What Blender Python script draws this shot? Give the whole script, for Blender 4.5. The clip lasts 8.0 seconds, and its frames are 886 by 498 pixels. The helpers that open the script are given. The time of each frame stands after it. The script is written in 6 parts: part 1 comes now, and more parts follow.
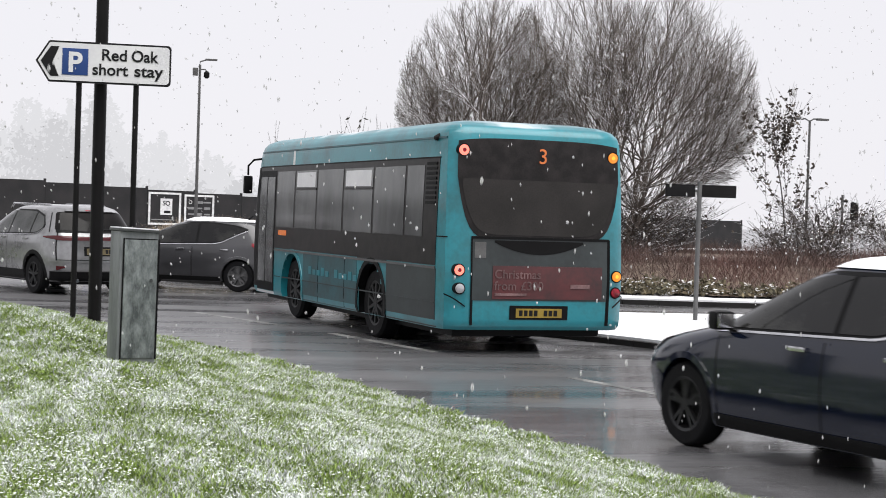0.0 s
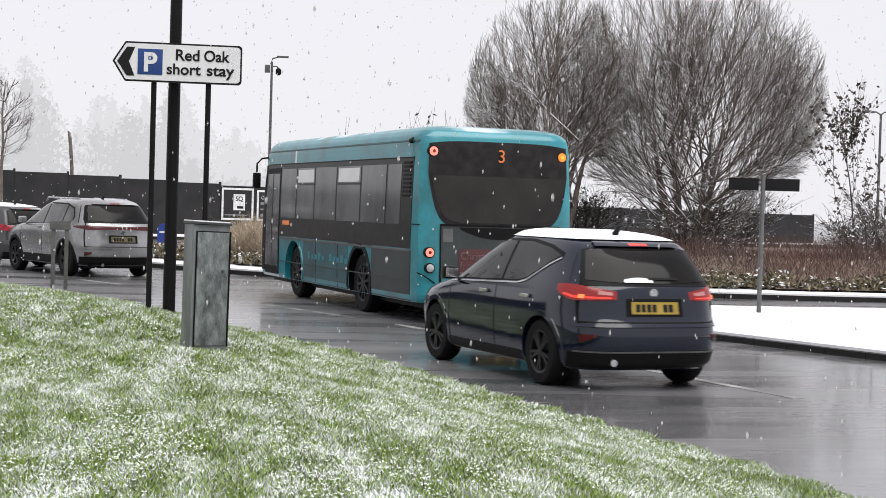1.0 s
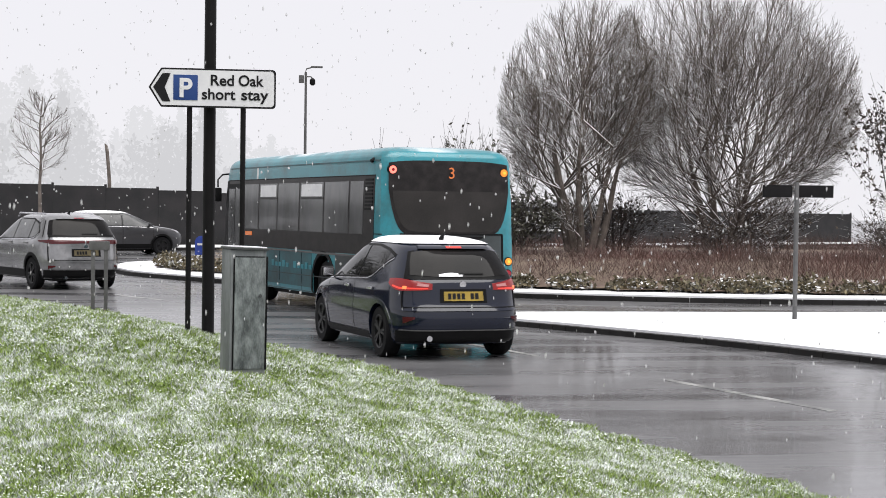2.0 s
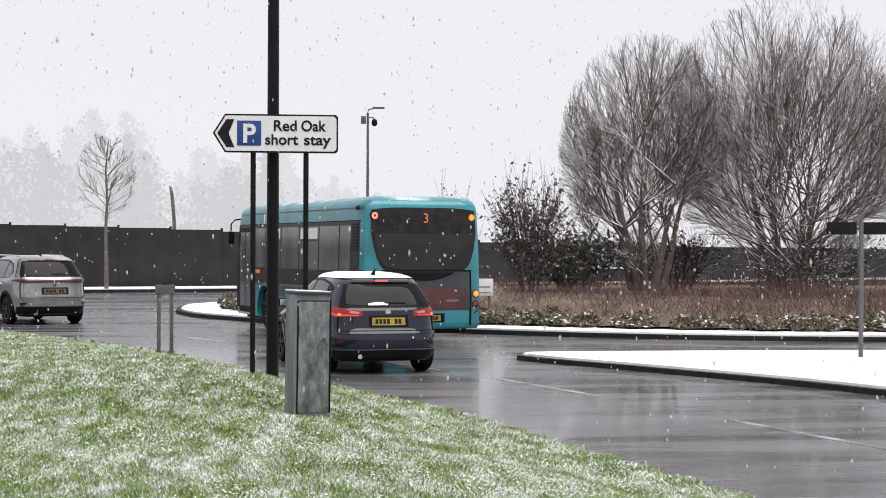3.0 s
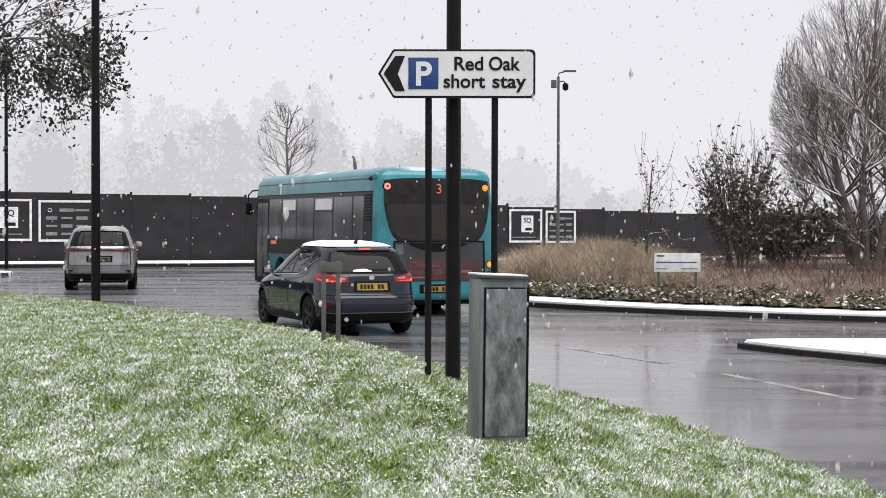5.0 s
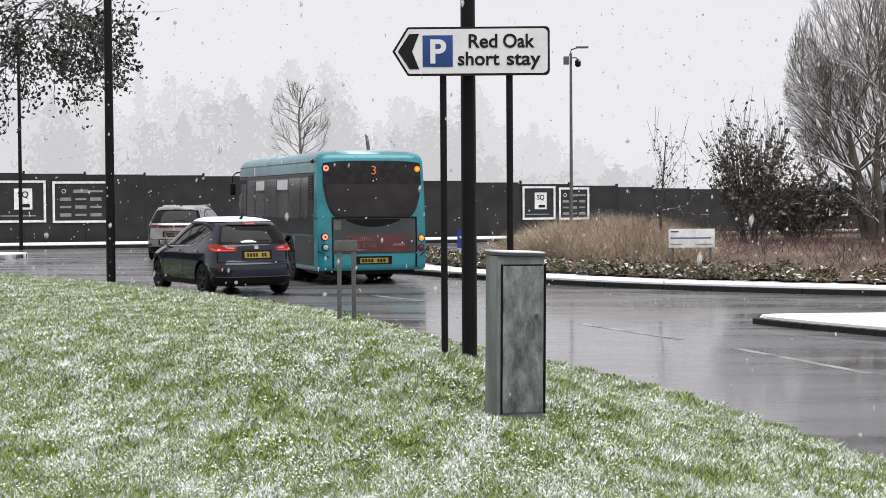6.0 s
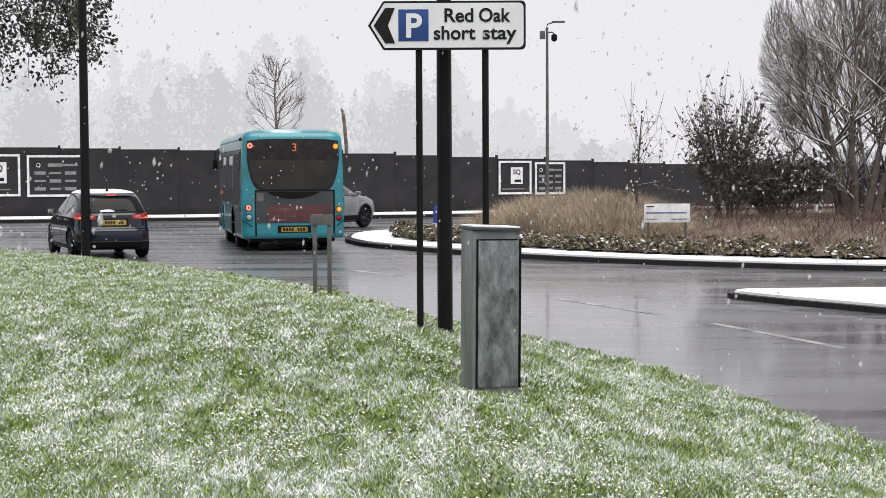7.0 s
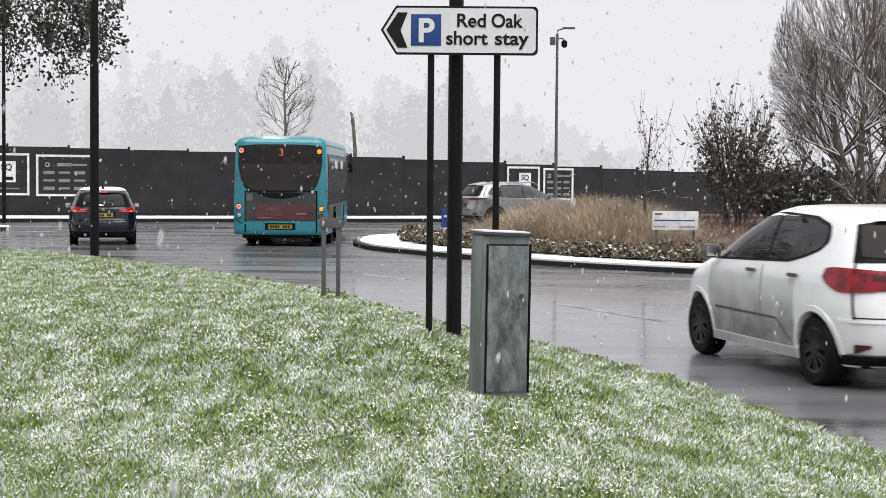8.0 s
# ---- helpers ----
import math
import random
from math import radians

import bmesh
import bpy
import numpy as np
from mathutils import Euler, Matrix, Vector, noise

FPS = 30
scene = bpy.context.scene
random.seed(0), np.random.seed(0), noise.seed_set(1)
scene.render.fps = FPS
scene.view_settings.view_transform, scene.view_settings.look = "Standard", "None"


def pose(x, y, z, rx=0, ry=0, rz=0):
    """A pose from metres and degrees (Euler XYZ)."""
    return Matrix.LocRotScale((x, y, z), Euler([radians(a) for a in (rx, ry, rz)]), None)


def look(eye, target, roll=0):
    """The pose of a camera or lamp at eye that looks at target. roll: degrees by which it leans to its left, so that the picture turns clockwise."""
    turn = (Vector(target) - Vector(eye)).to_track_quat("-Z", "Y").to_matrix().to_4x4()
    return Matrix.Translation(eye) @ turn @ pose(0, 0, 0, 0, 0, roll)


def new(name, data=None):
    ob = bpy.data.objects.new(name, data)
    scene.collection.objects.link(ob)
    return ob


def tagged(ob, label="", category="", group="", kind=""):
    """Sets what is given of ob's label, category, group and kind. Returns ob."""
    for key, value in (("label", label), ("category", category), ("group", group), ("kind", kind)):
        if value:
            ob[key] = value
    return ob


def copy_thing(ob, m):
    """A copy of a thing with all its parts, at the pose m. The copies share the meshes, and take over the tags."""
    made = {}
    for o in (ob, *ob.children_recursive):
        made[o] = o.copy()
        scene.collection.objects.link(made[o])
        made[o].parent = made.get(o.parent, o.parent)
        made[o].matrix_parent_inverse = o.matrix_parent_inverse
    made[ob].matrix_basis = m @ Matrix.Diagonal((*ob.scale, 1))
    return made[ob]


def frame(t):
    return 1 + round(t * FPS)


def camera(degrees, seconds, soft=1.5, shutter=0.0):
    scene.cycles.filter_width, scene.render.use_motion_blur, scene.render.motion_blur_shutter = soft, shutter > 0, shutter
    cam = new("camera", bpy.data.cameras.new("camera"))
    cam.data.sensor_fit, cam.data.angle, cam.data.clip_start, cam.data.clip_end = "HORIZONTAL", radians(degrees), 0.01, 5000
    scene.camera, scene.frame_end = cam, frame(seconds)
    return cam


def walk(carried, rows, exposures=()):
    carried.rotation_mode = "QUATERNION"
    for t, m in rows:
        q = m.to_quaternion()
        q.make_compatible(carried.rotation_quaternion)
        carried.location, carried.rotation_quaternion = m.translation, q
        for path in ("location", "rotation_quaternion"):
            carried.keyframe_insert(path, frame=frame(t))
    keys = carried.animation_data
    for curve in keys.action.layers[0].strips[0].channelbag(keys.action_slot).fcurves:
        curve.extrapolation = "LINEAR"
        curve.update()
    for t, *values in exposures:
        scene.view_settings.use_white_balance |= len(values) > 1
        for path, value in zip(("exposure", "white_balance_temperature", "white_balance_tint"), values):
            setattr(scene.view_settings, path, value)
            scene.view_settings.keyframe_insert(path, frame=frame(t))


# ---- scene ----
# camera and its way
cam = camera(30.26, 8.0, soft=0.6, shutter=0.25)
PATH = [
    (0, look((0.008, -2.182, 1.664), (4.115, 17.388, 1.255), 1.84)),
    (0.5, look((-0.010, -2.505, 1.662), (3.586, 17.163, 1.176), 1.93)),
    (1, look((0.010, -2.661, 1.649), (3.256, 17.067, 1.154), 1.69)),
    (1.2, look((0.010, -2.711, 1.649), (3.185, 17.029, 1.147), 1.69)),
    (2.3, look((0.005, -2.831, 1.839), (2.661, 16.988, 1.464), 0.37)),
    (2.5, look((0.005, -2.831, 1.839), (2.518, 17.009, 1.588), 0.37)),
    (3, look((0.004, -2.887, 1.845), (2.042, 17.009, 1.836), 0.20)),
    (3.1, look((0.009, -2.495, 1.832), (1.961, 17.409, 1.882), 0.31)),
    (3.2, look((0.016, -1.975, 1.834), (1.871, 17.938, 1.894), 0.32)),
    (3.3, look((0.023, -1.456, 1.837), (1.761, 18.469, 1.875), 0.32)),
    (3.4, look((0.030, -1.016, 1.838), (1.633, 18.920, 1.873), 0.33)),
    (3.5, look((0.036, -0.706, 1.846), (1.470, 19.243, 1.869), 0.31)),
    (4, look((0.053, -0.185, 1.844), (0.646, 19.806, 1.763), 0.22)),
    (4.5, look((0.056, 0.529, 1.829), (0.041, 20.528, 1.609), 0.41)),
    (4.7, look((0.056, 0.529, 1.829), (-0.090, 20.526, 1.553), 0.41)),
    (5.8, look((0.029, 0.507, 1.828), (-0.351, 20.495, 1.256), -0.37)),
    (6, look((0.029, 0.507, 1.828), (-0.364, 20.493, 1.201), -0.37)),
    (6.5, look((0.031, 0.503, 1.824), (-0.267, 20.486, 1.057), -0.45)),
    (7, look((0.033, 0.504, 1.828), (-0.070, 20.482, 0.889), -0.27)),
    (7.5, look((0.020, 0.502, 1.829), (-0.053, 20.478, 0.846), 0.14)),
    (8, look((0.012, 0.474, 1.828), (-0.175, 20.453, 0.945), 0.48)),
]
walk(cam, PATH, [(0, 0.2), (1.2, 0.2), (3, 0.17), (4.5, 0.12), (8, 0.13)])

# overcast winter light
world = bpy.data.worlds.new("overcast")
scene.world = world
world.use_nodes = True
wn, wl = world.node_tree.nodes, world.node_tree.links
sky = wn.new("ShaderNodeTexSky")
sky.sky_type, sky.sun_disc = "NISHITA", False
sky.sun_elevation, sky.sun_rotation = radians(32), radians(150)
cover = wn.new("ShaderNodeMix")
cover.data_type = "RGBA"
cover.inputs[0].default_value = 0.96
wl.new(sky.outputs[0], cover.inputs[6])
cover.inputs[7].default_value = (8.62, 8.5, 8.95, 1)
wl.new(cover.outputs[2], wn["Background"].inputs[0])
wn["Background"].inputs[1].default_value = 0.091
sun = new("sun", bpy.data.lights.new("sun", "SUN"))
sun.data.energy, sun.data.angle, sun.data.color = 3.2, radians(60), (1, 0.98, 0.95)
sun.matrix_world = look((0, 0, 60), (-8, 22, 0))
scene.view_settings.exposure = 0.0


# ---- materials ----
def mat(name, col, rough=0.5, metal=0.0, col2=None, scale=6.0, fine=60.0, bump=0.15, snow=0.0, coat=0.0, rough2=None, stretch=(1, 1, 1), spec=0.5, island=0.0, snow_col=(0.82, 0.83, 0.86), contrast=(0.35, 0.65), speckle=0.0):
    m = bpy.data.materials.new(name)
    m.use_nodes = True
    n, l = m.node_tree.nodes, m.node_tree.links
    b = n["Principled BSDF"]
    tc = n.new("ShaderNodeTexCoord")
    mp = n.new("ShaderNodeMapping")
    mp.inputs["Scale"].default_value = stretch
    l.new(tc.outputs["Object"], mp.inputs[0])
    big, small = n.new("ShaderNodeTexNoise"), n.new("ShaderNodeTexNoise")
    for tex, s in ((big, scale), (small, fine)):
        tex.inputs["Scale"].default_value, tex.inputs["Detail"].default_value = s, 5
        l.new(mp.outputs[0], tex.inputs["Vector"])
    add = n.new("ShaderNodeMath")
    add.operation = "MULTIPLY_ADD"
    add.inputs[1].default_value = 0.35
    l.new(small.outputs[0], add.inputs[0])
    l.new(big.outputs[0], add.inputs[2])
    drive_out = add.outputs[0]
    if speckle:
        gi = n.new("ShaderNodeNewGeometry")
        sp = n.new("ShaderNodeMath")
        sp.operation = "MULTIPLY_ADD"
        sp.inputs[1].default_value = speckle
        l.new(gi.outputs["Random Per Island"], sp.inputs[0])
        lower = n.new("ShaderNodeMath")
        lower.operation = "SUBTRACT"
        lower.inputs[1].default_value = speckle / 2
        l.new(add.outputs[0], lower.inputs[0])
        l.new(lower.outputs[0], sp.inputs[2])
        drive_out = sp.outputs[0]
    ramp = n.new("ShaderNodeMapRange")
    ramp.inputs[1].default_value, ramp.inputs[2].default_value = contrast[0] + 0.17, contrast[1] + 0.17
    l.new(drive_out, ramp.inputs[0])
    mix = n.new("ShaderNodeMix")
    mix.data_type = "RGBA"
    c2 = col2 or tuple(c * 0.72 for c in col)
    mix.inputs[6].default_value, mix.inputs[7].default_value = (*c2, 1), (*col, 1)
    l.new(ramp.outputs[0], mix.inputs[0])
    out = mix.outputs[2]
    if island:
        geo = n.new("ShaderNodeNewGeometry")
        hsv = n.new("ShaderNodeHueSaturation")
        mr = n.new("ShaderNodeMapRange")
        mr.inputs[3].default_value, mr.inputs[4].default_value = 1 - island, 1 + island
        l.new(geo.outputs["Random Per Island"], mr.inputs[0])
        l.new(mr.outputs[0], hsv.inputs["Value"])
        l.new(out, hsv.inputs["Color"])
        out = hsv.outputs[0]
    if snow:
        geo = n.new("ShaderNodeNewGeometry")
        sep = n.new("ShaderNodeSeparateXYZ")
        l.new(geo.outputs["Normal"], sep.inputs[0])
        mul = n.new("ShaderNodeMath")
        mul.operation = "MULTIPLY_ADD"
        mul.inputs[1].default_value = 0.9
        l.new(big.outputs[0], mul.inputs[0])
        l.new(sep.outputs[2], mul.inputs[2])
        mr = n.new("ShaderNodeMapRange")
        mr.inputs[1].default_value, mr.inputs[2].default_value = 1.35 - snow, 1.6 - snow
        l.new(mul.outputs[0], mr.inputs[0])
        mx = n.new("ShaderNodeMix")
        mx.data_type = "RGBA"
        l.new(mr.outputs[0], mx.inputs[0])
        l.new(out, mx.inputs[6])
        mx.inputs[7].default_value = (*snow_col, 1)
        out = mx.outputs[2]
    l.new(out, b.inputs["Base Color"])
    b.inputs["Metallic"].default_value, b.inputs["Roughness"].default_value = metal, rough
    b.inputs["Coat Weight"].default_value, b.inputs["Coat Roughness"].default_value = coat, 0.06
    b.inputs["Specular IOR Level"].default_value = spec
    if rough2 is not None:
        rr = n.new("ShaderNodeMapRange")
        rr.inputs[1].default_value, rr.inputs[2].default_value = 0.38, 0.62
        rr.inputs[3].default_value, rr.inputs[4].default_value = rough, rough2
        l.new(big.outputs[0], rr.inputs[0])
        l.new(rr.outputs[0], b.inputs["Roughness"])
    if bump:
        bp = n.new("ShaderNodeBump")
        bp.inputs["Strength"].default_value, bp.inputs["Distance"].default_value = bump, 0.02
        l.new(add.outputs[0], bp.inputs["Height"])
        l.new(bp.outputs[0], b.inputs["Normal"])
    return m


def glow(name, col, power, base=None):
    m = mat(name, base or col, 0.25, bump=0, coat=0.1)
    b = m.node_tree.nodes["Principled BSDF"]
    b.inputs["Emission Color"].default_value, b.inputs["Emission Strength"].default_value = (*col, 1), power
    return m


M_ROAD = mat("wet_asphalt", (0.16, 0.158, 0.164), 0.15, col2=(0.07, 0.07, 0.074), scale=0.6, fine=9, bump=0.6, rough2=0.38, stretch=(0.3, 1.6, 1), spec=1.0, coat=0.3, contrast=(0.22, 0.82))
M_SNOW = mat("lying_snow", (0.86, 0.865, 0.89), 0.7, col2=(0.74, 0.745, 0.77), scale=1.6, fine=18, bump=0.45)
M_CRUMB = mat("grass_snow", (0.74, 0.78, 0.75), 0.8, col2=(0.58, 0.63, 0.58), scale=5, fine=60, bump=0.2, island=0.2)
M_KERB = mat("wet_kerb_stone", (0.022, 0.021, 0.021), 0.6, scale=3, fine=40, bump=0.3, snow=-0.35, spec=0.15)
M_SOIL = mat("turf_soil", (0.03, 0.046, 0.01), 0.9, col2=(0.5, 0.54, 0.5), scale=4, fine=26, bump=0.6, contrast=(0.24, 0.5))
M_BLADE = mat("grass_blade", (0.142, 0.205, 0.036), 0.6, col2=(0.93, 0.96, 0.97), scale=3.4, fine=38, bump=0, island=0.65, contrast=(0.35, 0.495), speckle=0.58, stretch=(1.3, 0.5, 1))
M_PAINT_LINE = mat("worn_road_paint", (0.34, 0.34, 0.33), 0.35, col2=(0.1, 0.1, 0.1), scale=2.2, fine=16, bump=0.1, contrast=(0.38, 0.62))
M_BLACKPOLE = mat("black_painted_steel", (0.009, 0.0085, 0.009), 0.45, scale=5, fine=60, bump=0.1, spec=0.14)
M_GREYPOST = mat("weathered_grey_post", (0.1, 0.1, 0.1), 0.55, scale=7, fine=60)
M_GALV = mat("galvanised_steel", (0.24, 0.255, 0.258), 0.5, 0.3, col2=(0.13, 0.142, 0.145), scale=5, fine=40, bump=0.12, stretch=(1, 1, 0.25))
M_GALV_WORN = mat("patchy_galvanised_door", (0.25, 0.278, 0.276), 0.55, 0.2, col2=(0.06, 0.07, 0.071), scale=14, fine=80, bump=0.35, stretch=(1, 1, 0.45), contrast=(0.34, 0.72))
M_SIGN_WHITE = mat("sign_white_film", (0.74, 0.74, 0.75), 0.35, scale=4, fine=30, bump=0.02, col2=(0.66, 0.66, 0.68))
M_SIGN_BLACK = mat("sign_black_film", (0.01, 0.01, 0.011), 0.4, bump=0, spec=0.2)
M_SIGN_BLUE = mat("sign_blue_film", (0.010, 0.048, 0.2), 0.35, bump=0, col2=(0.008, 0.04, 0.17))
M_HOARD = mat("black_hoarding", (0.023, 0.0215, 0.0225), 0.75, scale=1.5, fine=22, bump=0.08, col2=(0.014, 0.014, 0.015), spec=0.3)
M_WHITE = mat("white_print", (0.72, 0.72, 0.72), 0.4, bump=0.02)
M_GREYPRINT = mat("grey_print", (0.22, 0.22, 0.22), 0.4, bump=0)
M_BARK = mat("wet_bark", (0.175, 0.147, 0.128), 0.8, col2=(0.095, 0.08, 0.07), scale=4, fine=30, bump=0.4, snow=0.56)
M_BARK_DARK = mat("dark_bark", (0.06, 0.05, 0.048), 0.85, scale=4, fine=30, bump=0.4, snow=0.2)
M_LID = mat("dark_steel_lid", (0.07, 0.075, 0.076), 0.5, 0.3, bump=0.1)
M_LEAF = mat("dark_leaf", (0.045, 0.048, 0.034), 0.6, col2=(0.02, 0.022, 0.017), scale=3, bump=0, island=0.5)
M_LEAF_BROWN = mat("bronze_leaf", (0.075, 0.055, 0.04), 0.6, col2=(0.035, 0.03, 0.025), scale=3, bump=0, island=0.5, snow=0.2)
M_BUSH = mat("evergreen_leaf", (0.09, 0.09, 0.066), 0.6, col2=(0.055, 0.054, 0.042), scale=3, bump=0, island=0.5)
M_TAN = mat("dry_ornamental_grass", (0.44, 0.36, 0.27), 0.75, col2=(0.21, 0.165, 0.115), scale=0.8, fine=7, bump=0, island=0.45)
M_TWIG = mat("red_twigs", (0.098, 0.045, 0.038), 0.75, col2=(0.066, 0.047, 0.04), scale=0.5, fine=7, bump=0, island=0.5)
M_SHRUB = mat("low_shrub_leaf", (0.15, 0.118, 0.068), 0.6, col2=(0.07, 0.064, 0.036), scale=2, bump=0, island=0.55, snow=0.16)
M_BEDSOIL = mat("planting_soil", (0.09, 0.06, 0.045), 0.9, col2=(0.16, 0.12, 0.09), scale=1.2, fine=14, bump=0.7)
M_FLAKE = mat("snowflake", (0.97, 0.97, 0.98), 0.6, bump=0, spec=0)
fn, fl_ = M_FLAKE.node_tree.nodes, M_FLAKE.node_tree.links
thru, half_ = fn.new("ShaderNodeBsdfTranslucent"), fn.new("ShaderNodeMixShader")
thru.inputs[0].default_value = (0.98, 0.98, 0.99, 1)
half_.inputs[0].default_value = 0.3
fl_.new(fn["Principled BSDF"].outputs[0], half_.inputs[1])
fl_.new(thru.outputs[0], half_.inputs[2])
veil, both = fn.new("ShaderNodeBsdfTransparent"), fn.new("ShaderNodeMixShader")
both.inputs[0].default_value = 0.62
fl_.new(veil.outputs[0], both.inputs[1])
fl_.new(half_.outputs[0], both.inputs[2])
fl_.new(both.outputs[0], fn["Material Output"].inputs[0])


def haze_glow(name, level):
    """Flat emission for distant trees: the snow haze is put into their colour as level."""
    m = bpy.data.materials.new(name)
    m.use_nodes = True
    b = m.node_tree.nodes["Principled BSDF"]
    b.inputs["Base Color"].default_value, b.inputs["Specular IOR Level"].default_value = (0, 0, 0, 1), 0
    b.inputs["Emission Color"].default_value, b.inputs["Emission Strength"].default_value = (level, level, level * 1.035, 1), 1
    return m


# the farther row glows paler, so haze depth sits in the colour
M_HAZE, M_HAZE_NEAR = haze_glow("haze_glow", 0.665), haze_glow("nearer_haze_glow", 0.57)
M_RUBBER = mat("wet_rubber", (0.008, 0.008, 0.009), 0.6, scale=9, fine=60, bump=0.2, spec=0.1)
M_RIM_DARK = mat("dark_alloy", (0.028, 0.028, 0.03), 0.4, 0.6, bump=0.02)
M_RIM_BUS = mat("grimy_steel_rim", (0.02, 0.02, 0.021), 0.6, 0.2, bump=0.05)
M_AMBER_DIM = glow("amber_lamp_ring", (1.0, 0.3, 0.03), 0.55, (0.6, 0.2, 0.02))
M_RIM = mat("dirty_alloy", (0.15, 0.15, 0.155), 0.4, 0.7, col2=(0.1, 0.1, 0.1), bump=0.02)
M_BLACKPLASTIC = mat("black_plastic", (0.006, 0.006, 0.0065), 0.5, bump=0.1, spec=0.12)
M_GLASS = mat("tinted_glass", (0.006, 0.006, 0.0065), 0.05, col2=(0.014, 0.0125, 0.012), scale=1.5, bump=0, spec=0.12)
M_GLASS_PALE = mat("pale_window_glass", (0.125, 0.128, 0.13), 0.12, col2=(0.055, 0.056, 0.058), scale=1.3, bump=0, spec=0.4)
M_GLASS_SIDE = mat("side_glass", (0.008, 0.008, 0.0085), 0.03, col2=(0.024, 0.024, 0.023), scale=2.2, bump=0, spec=0.3, contrast=(0.4, 0.55))
M_GLASS_REAR = mat("bus_rear_glass", (0.034, 0.031, 0.03), 0.1, col2=(0.02, 0.019, 0.018), scale=1.4, bump=0, spec=0.15)
M_GLASS_BUS = mat("bus_side_glass", (0.15, 0.152, 0.155), 0.14, col2=(0.085, 0.086, 0.088), scale=1.1, fine=5, bump=0, spec=0.4, stretch=(1, 1, 0.5))
M_CHROME = mat("chrome", (0.7, 0.7, 0.72), 0.2, 1.0, bump=0)
M_PLATE = mat("yellow_plate", (0.33, 0.225, 0.03), 0.4, bump=0)
M_PLATE_DIM = mat("dirty_yellow_plate", (0.12, 0.095, 0.045), 0.5, bump=0)
M_TEAL = mat("teal_bus_paint", (0.013, 0.21, 0.257), 0.32, col2=(0.016, 0.12, 0.142), scale=1.5, fine=16, bump=0.02, coat=0.3, snow=-0.02, contrast=(0.28, 0.6))
M_TEAL_DIRTY = mat("dirty_teal_panel", (0.02, 0.1, 0.118), 0.45, col2=(0.02, 0.04, 0.045), scale=1.6, fine=12, bump=0.04, contrast=(0.3, 0.66))
M_GRIME = mat("grimy_grey_panel", (0.03, 0.039, 0.041), 0.5, col2=(0.014, 0.018, 0.019), scale=1.8, fine=14, bump=0.05, contrast=(0.3, 0.7))
M_BUSBLACK = mat("black_bus_panel", (0.013, 0.012, 0.012), 0.3, col2=(0.026, 0.023, 0.023), bump=0.02, spec=0.15)
M_AD = mat("dirty_red_poster", (0.095, 0.02, 0.022), 0.5, col2=(0.035, 0.016, 0.017), scale=2.2, fine=22, bump=0.02, contrast=(0.3, 0.68))
M_AD_TEXT = mat("faded_poster_lettering", (0.22, 0.125, 0.125), 0.5, col2=(0.07, 0.04, 0.04), scale=4, bump=0)
M_NAVY = mat("navy_car_paint", (0.0035, 0.006, 0.017), 0.1, col2=(0.006, 0.009, 0.02), scale=1.2, fine=10, bump=0.003, spec=0.4, coat=0.3)
M_SILVER = mat("silver_car_paint", (0.33, 0.33, 0.34), 0.24, 0.55, col2=(0.2, 0.2, 0.205), scale=1.3, fine=12, bump=0.01, coat=0.5, snow=-0.02)
M_CHARCOAL = mat("charcoal_car_paint", (0.055, 0.055, 0.06), 0.3, 0.3, scale=1.5, bump=0.01, coat=0.6, snow=0.02)
M_WHITECAR = mat("white_car_paint", (0.87, 0.88, 0.89), 0.28, col2=(0.78, 0.785, 0.79), scale=0.9, fine=8, bump=0.01, coat=0.6)
M_REDLAMP = mat("red_lamp_lens", (0.3, 0.006, 0.02), 0.1, col2=(0.1, 0.003, 0.008), scale=11, fine=70, bump=0.05, spec=0.5, contrast=(0.36, 0.6))
M_REDDEEP = mat("deep_red_lens", (0.07, 0.005, 0.008), 0.2, bump=0.1, spec=0.5)
M_LENSPALE = mat("pale_pink_lens", (0.5, 0.25, 0.25), 0.2, col2=(0.36, 0.12, 0.12), bump=0)
M_WHITE_DIRTY = mat("road_dirt_on_white", (0.56, 0.56, 0.56), 0.4, col2=(0.36, 0.36, 0.36), scale=2.4, fine=16, bump=0.02)
M_ROADFILM = mat("road_dirt_film", (0.3, 0.3, 0.3), 0.6, col2=(0.16, 0.16, 0.16), scale=4, fine=40, bump=0.02)
rn, rl = M_ROADFILM.node_tree.nodes, M_ROADFILM.node_tree.links
film_co, film_z, film_n = rn.new("ShaderNodeTexCoord"), rn.new("ShaderNodeSeparateXYZ"), rn.new("ShaderNodeTexNoise")
film_n.inputs["Scale"].default_value, film_n.inputs["Detail"].default_value = 3.2, 6
rl.new(film_co.outputs["Object"], film_z.inputs[0])
rl.new(film_co.outputs["Object"], film_n.inputs["Vector"])
film_h, film_m = rn.new("ShaderNodeMapRange"), rn.new("ShaderNodeMath")
film_h.inputs[1].default_value, film_h.inputs[2].default_value = 0.98, 0.42
film_h.inputs[4].default_value = 1.3
film_m.operation, film_m.use_clamp = "MULTIPLY", True
rl.new(film_z.outputs[2], film_h.inputs[0])
rl.new(film_h.outputs[0], film_m.inputs[0])
rl.new(film_n.outputs[0], film_m.inputs[1])
film_t, film_mix = rn.new("ShaderNodeBsdfTransparent"), rn.new("ShaderNodeMixShader")
rl.new(film_m.outputs[0], film_mix.inputs[0])
rl.new(film_t.outputs[0], film_mix.inputs[1])
rl.new(rn["Principled BSDF"].outputs[0], film_mix.inputs[2])
rl.new(film_mix.outputs[0], rn["Material Output"].inputs[0])
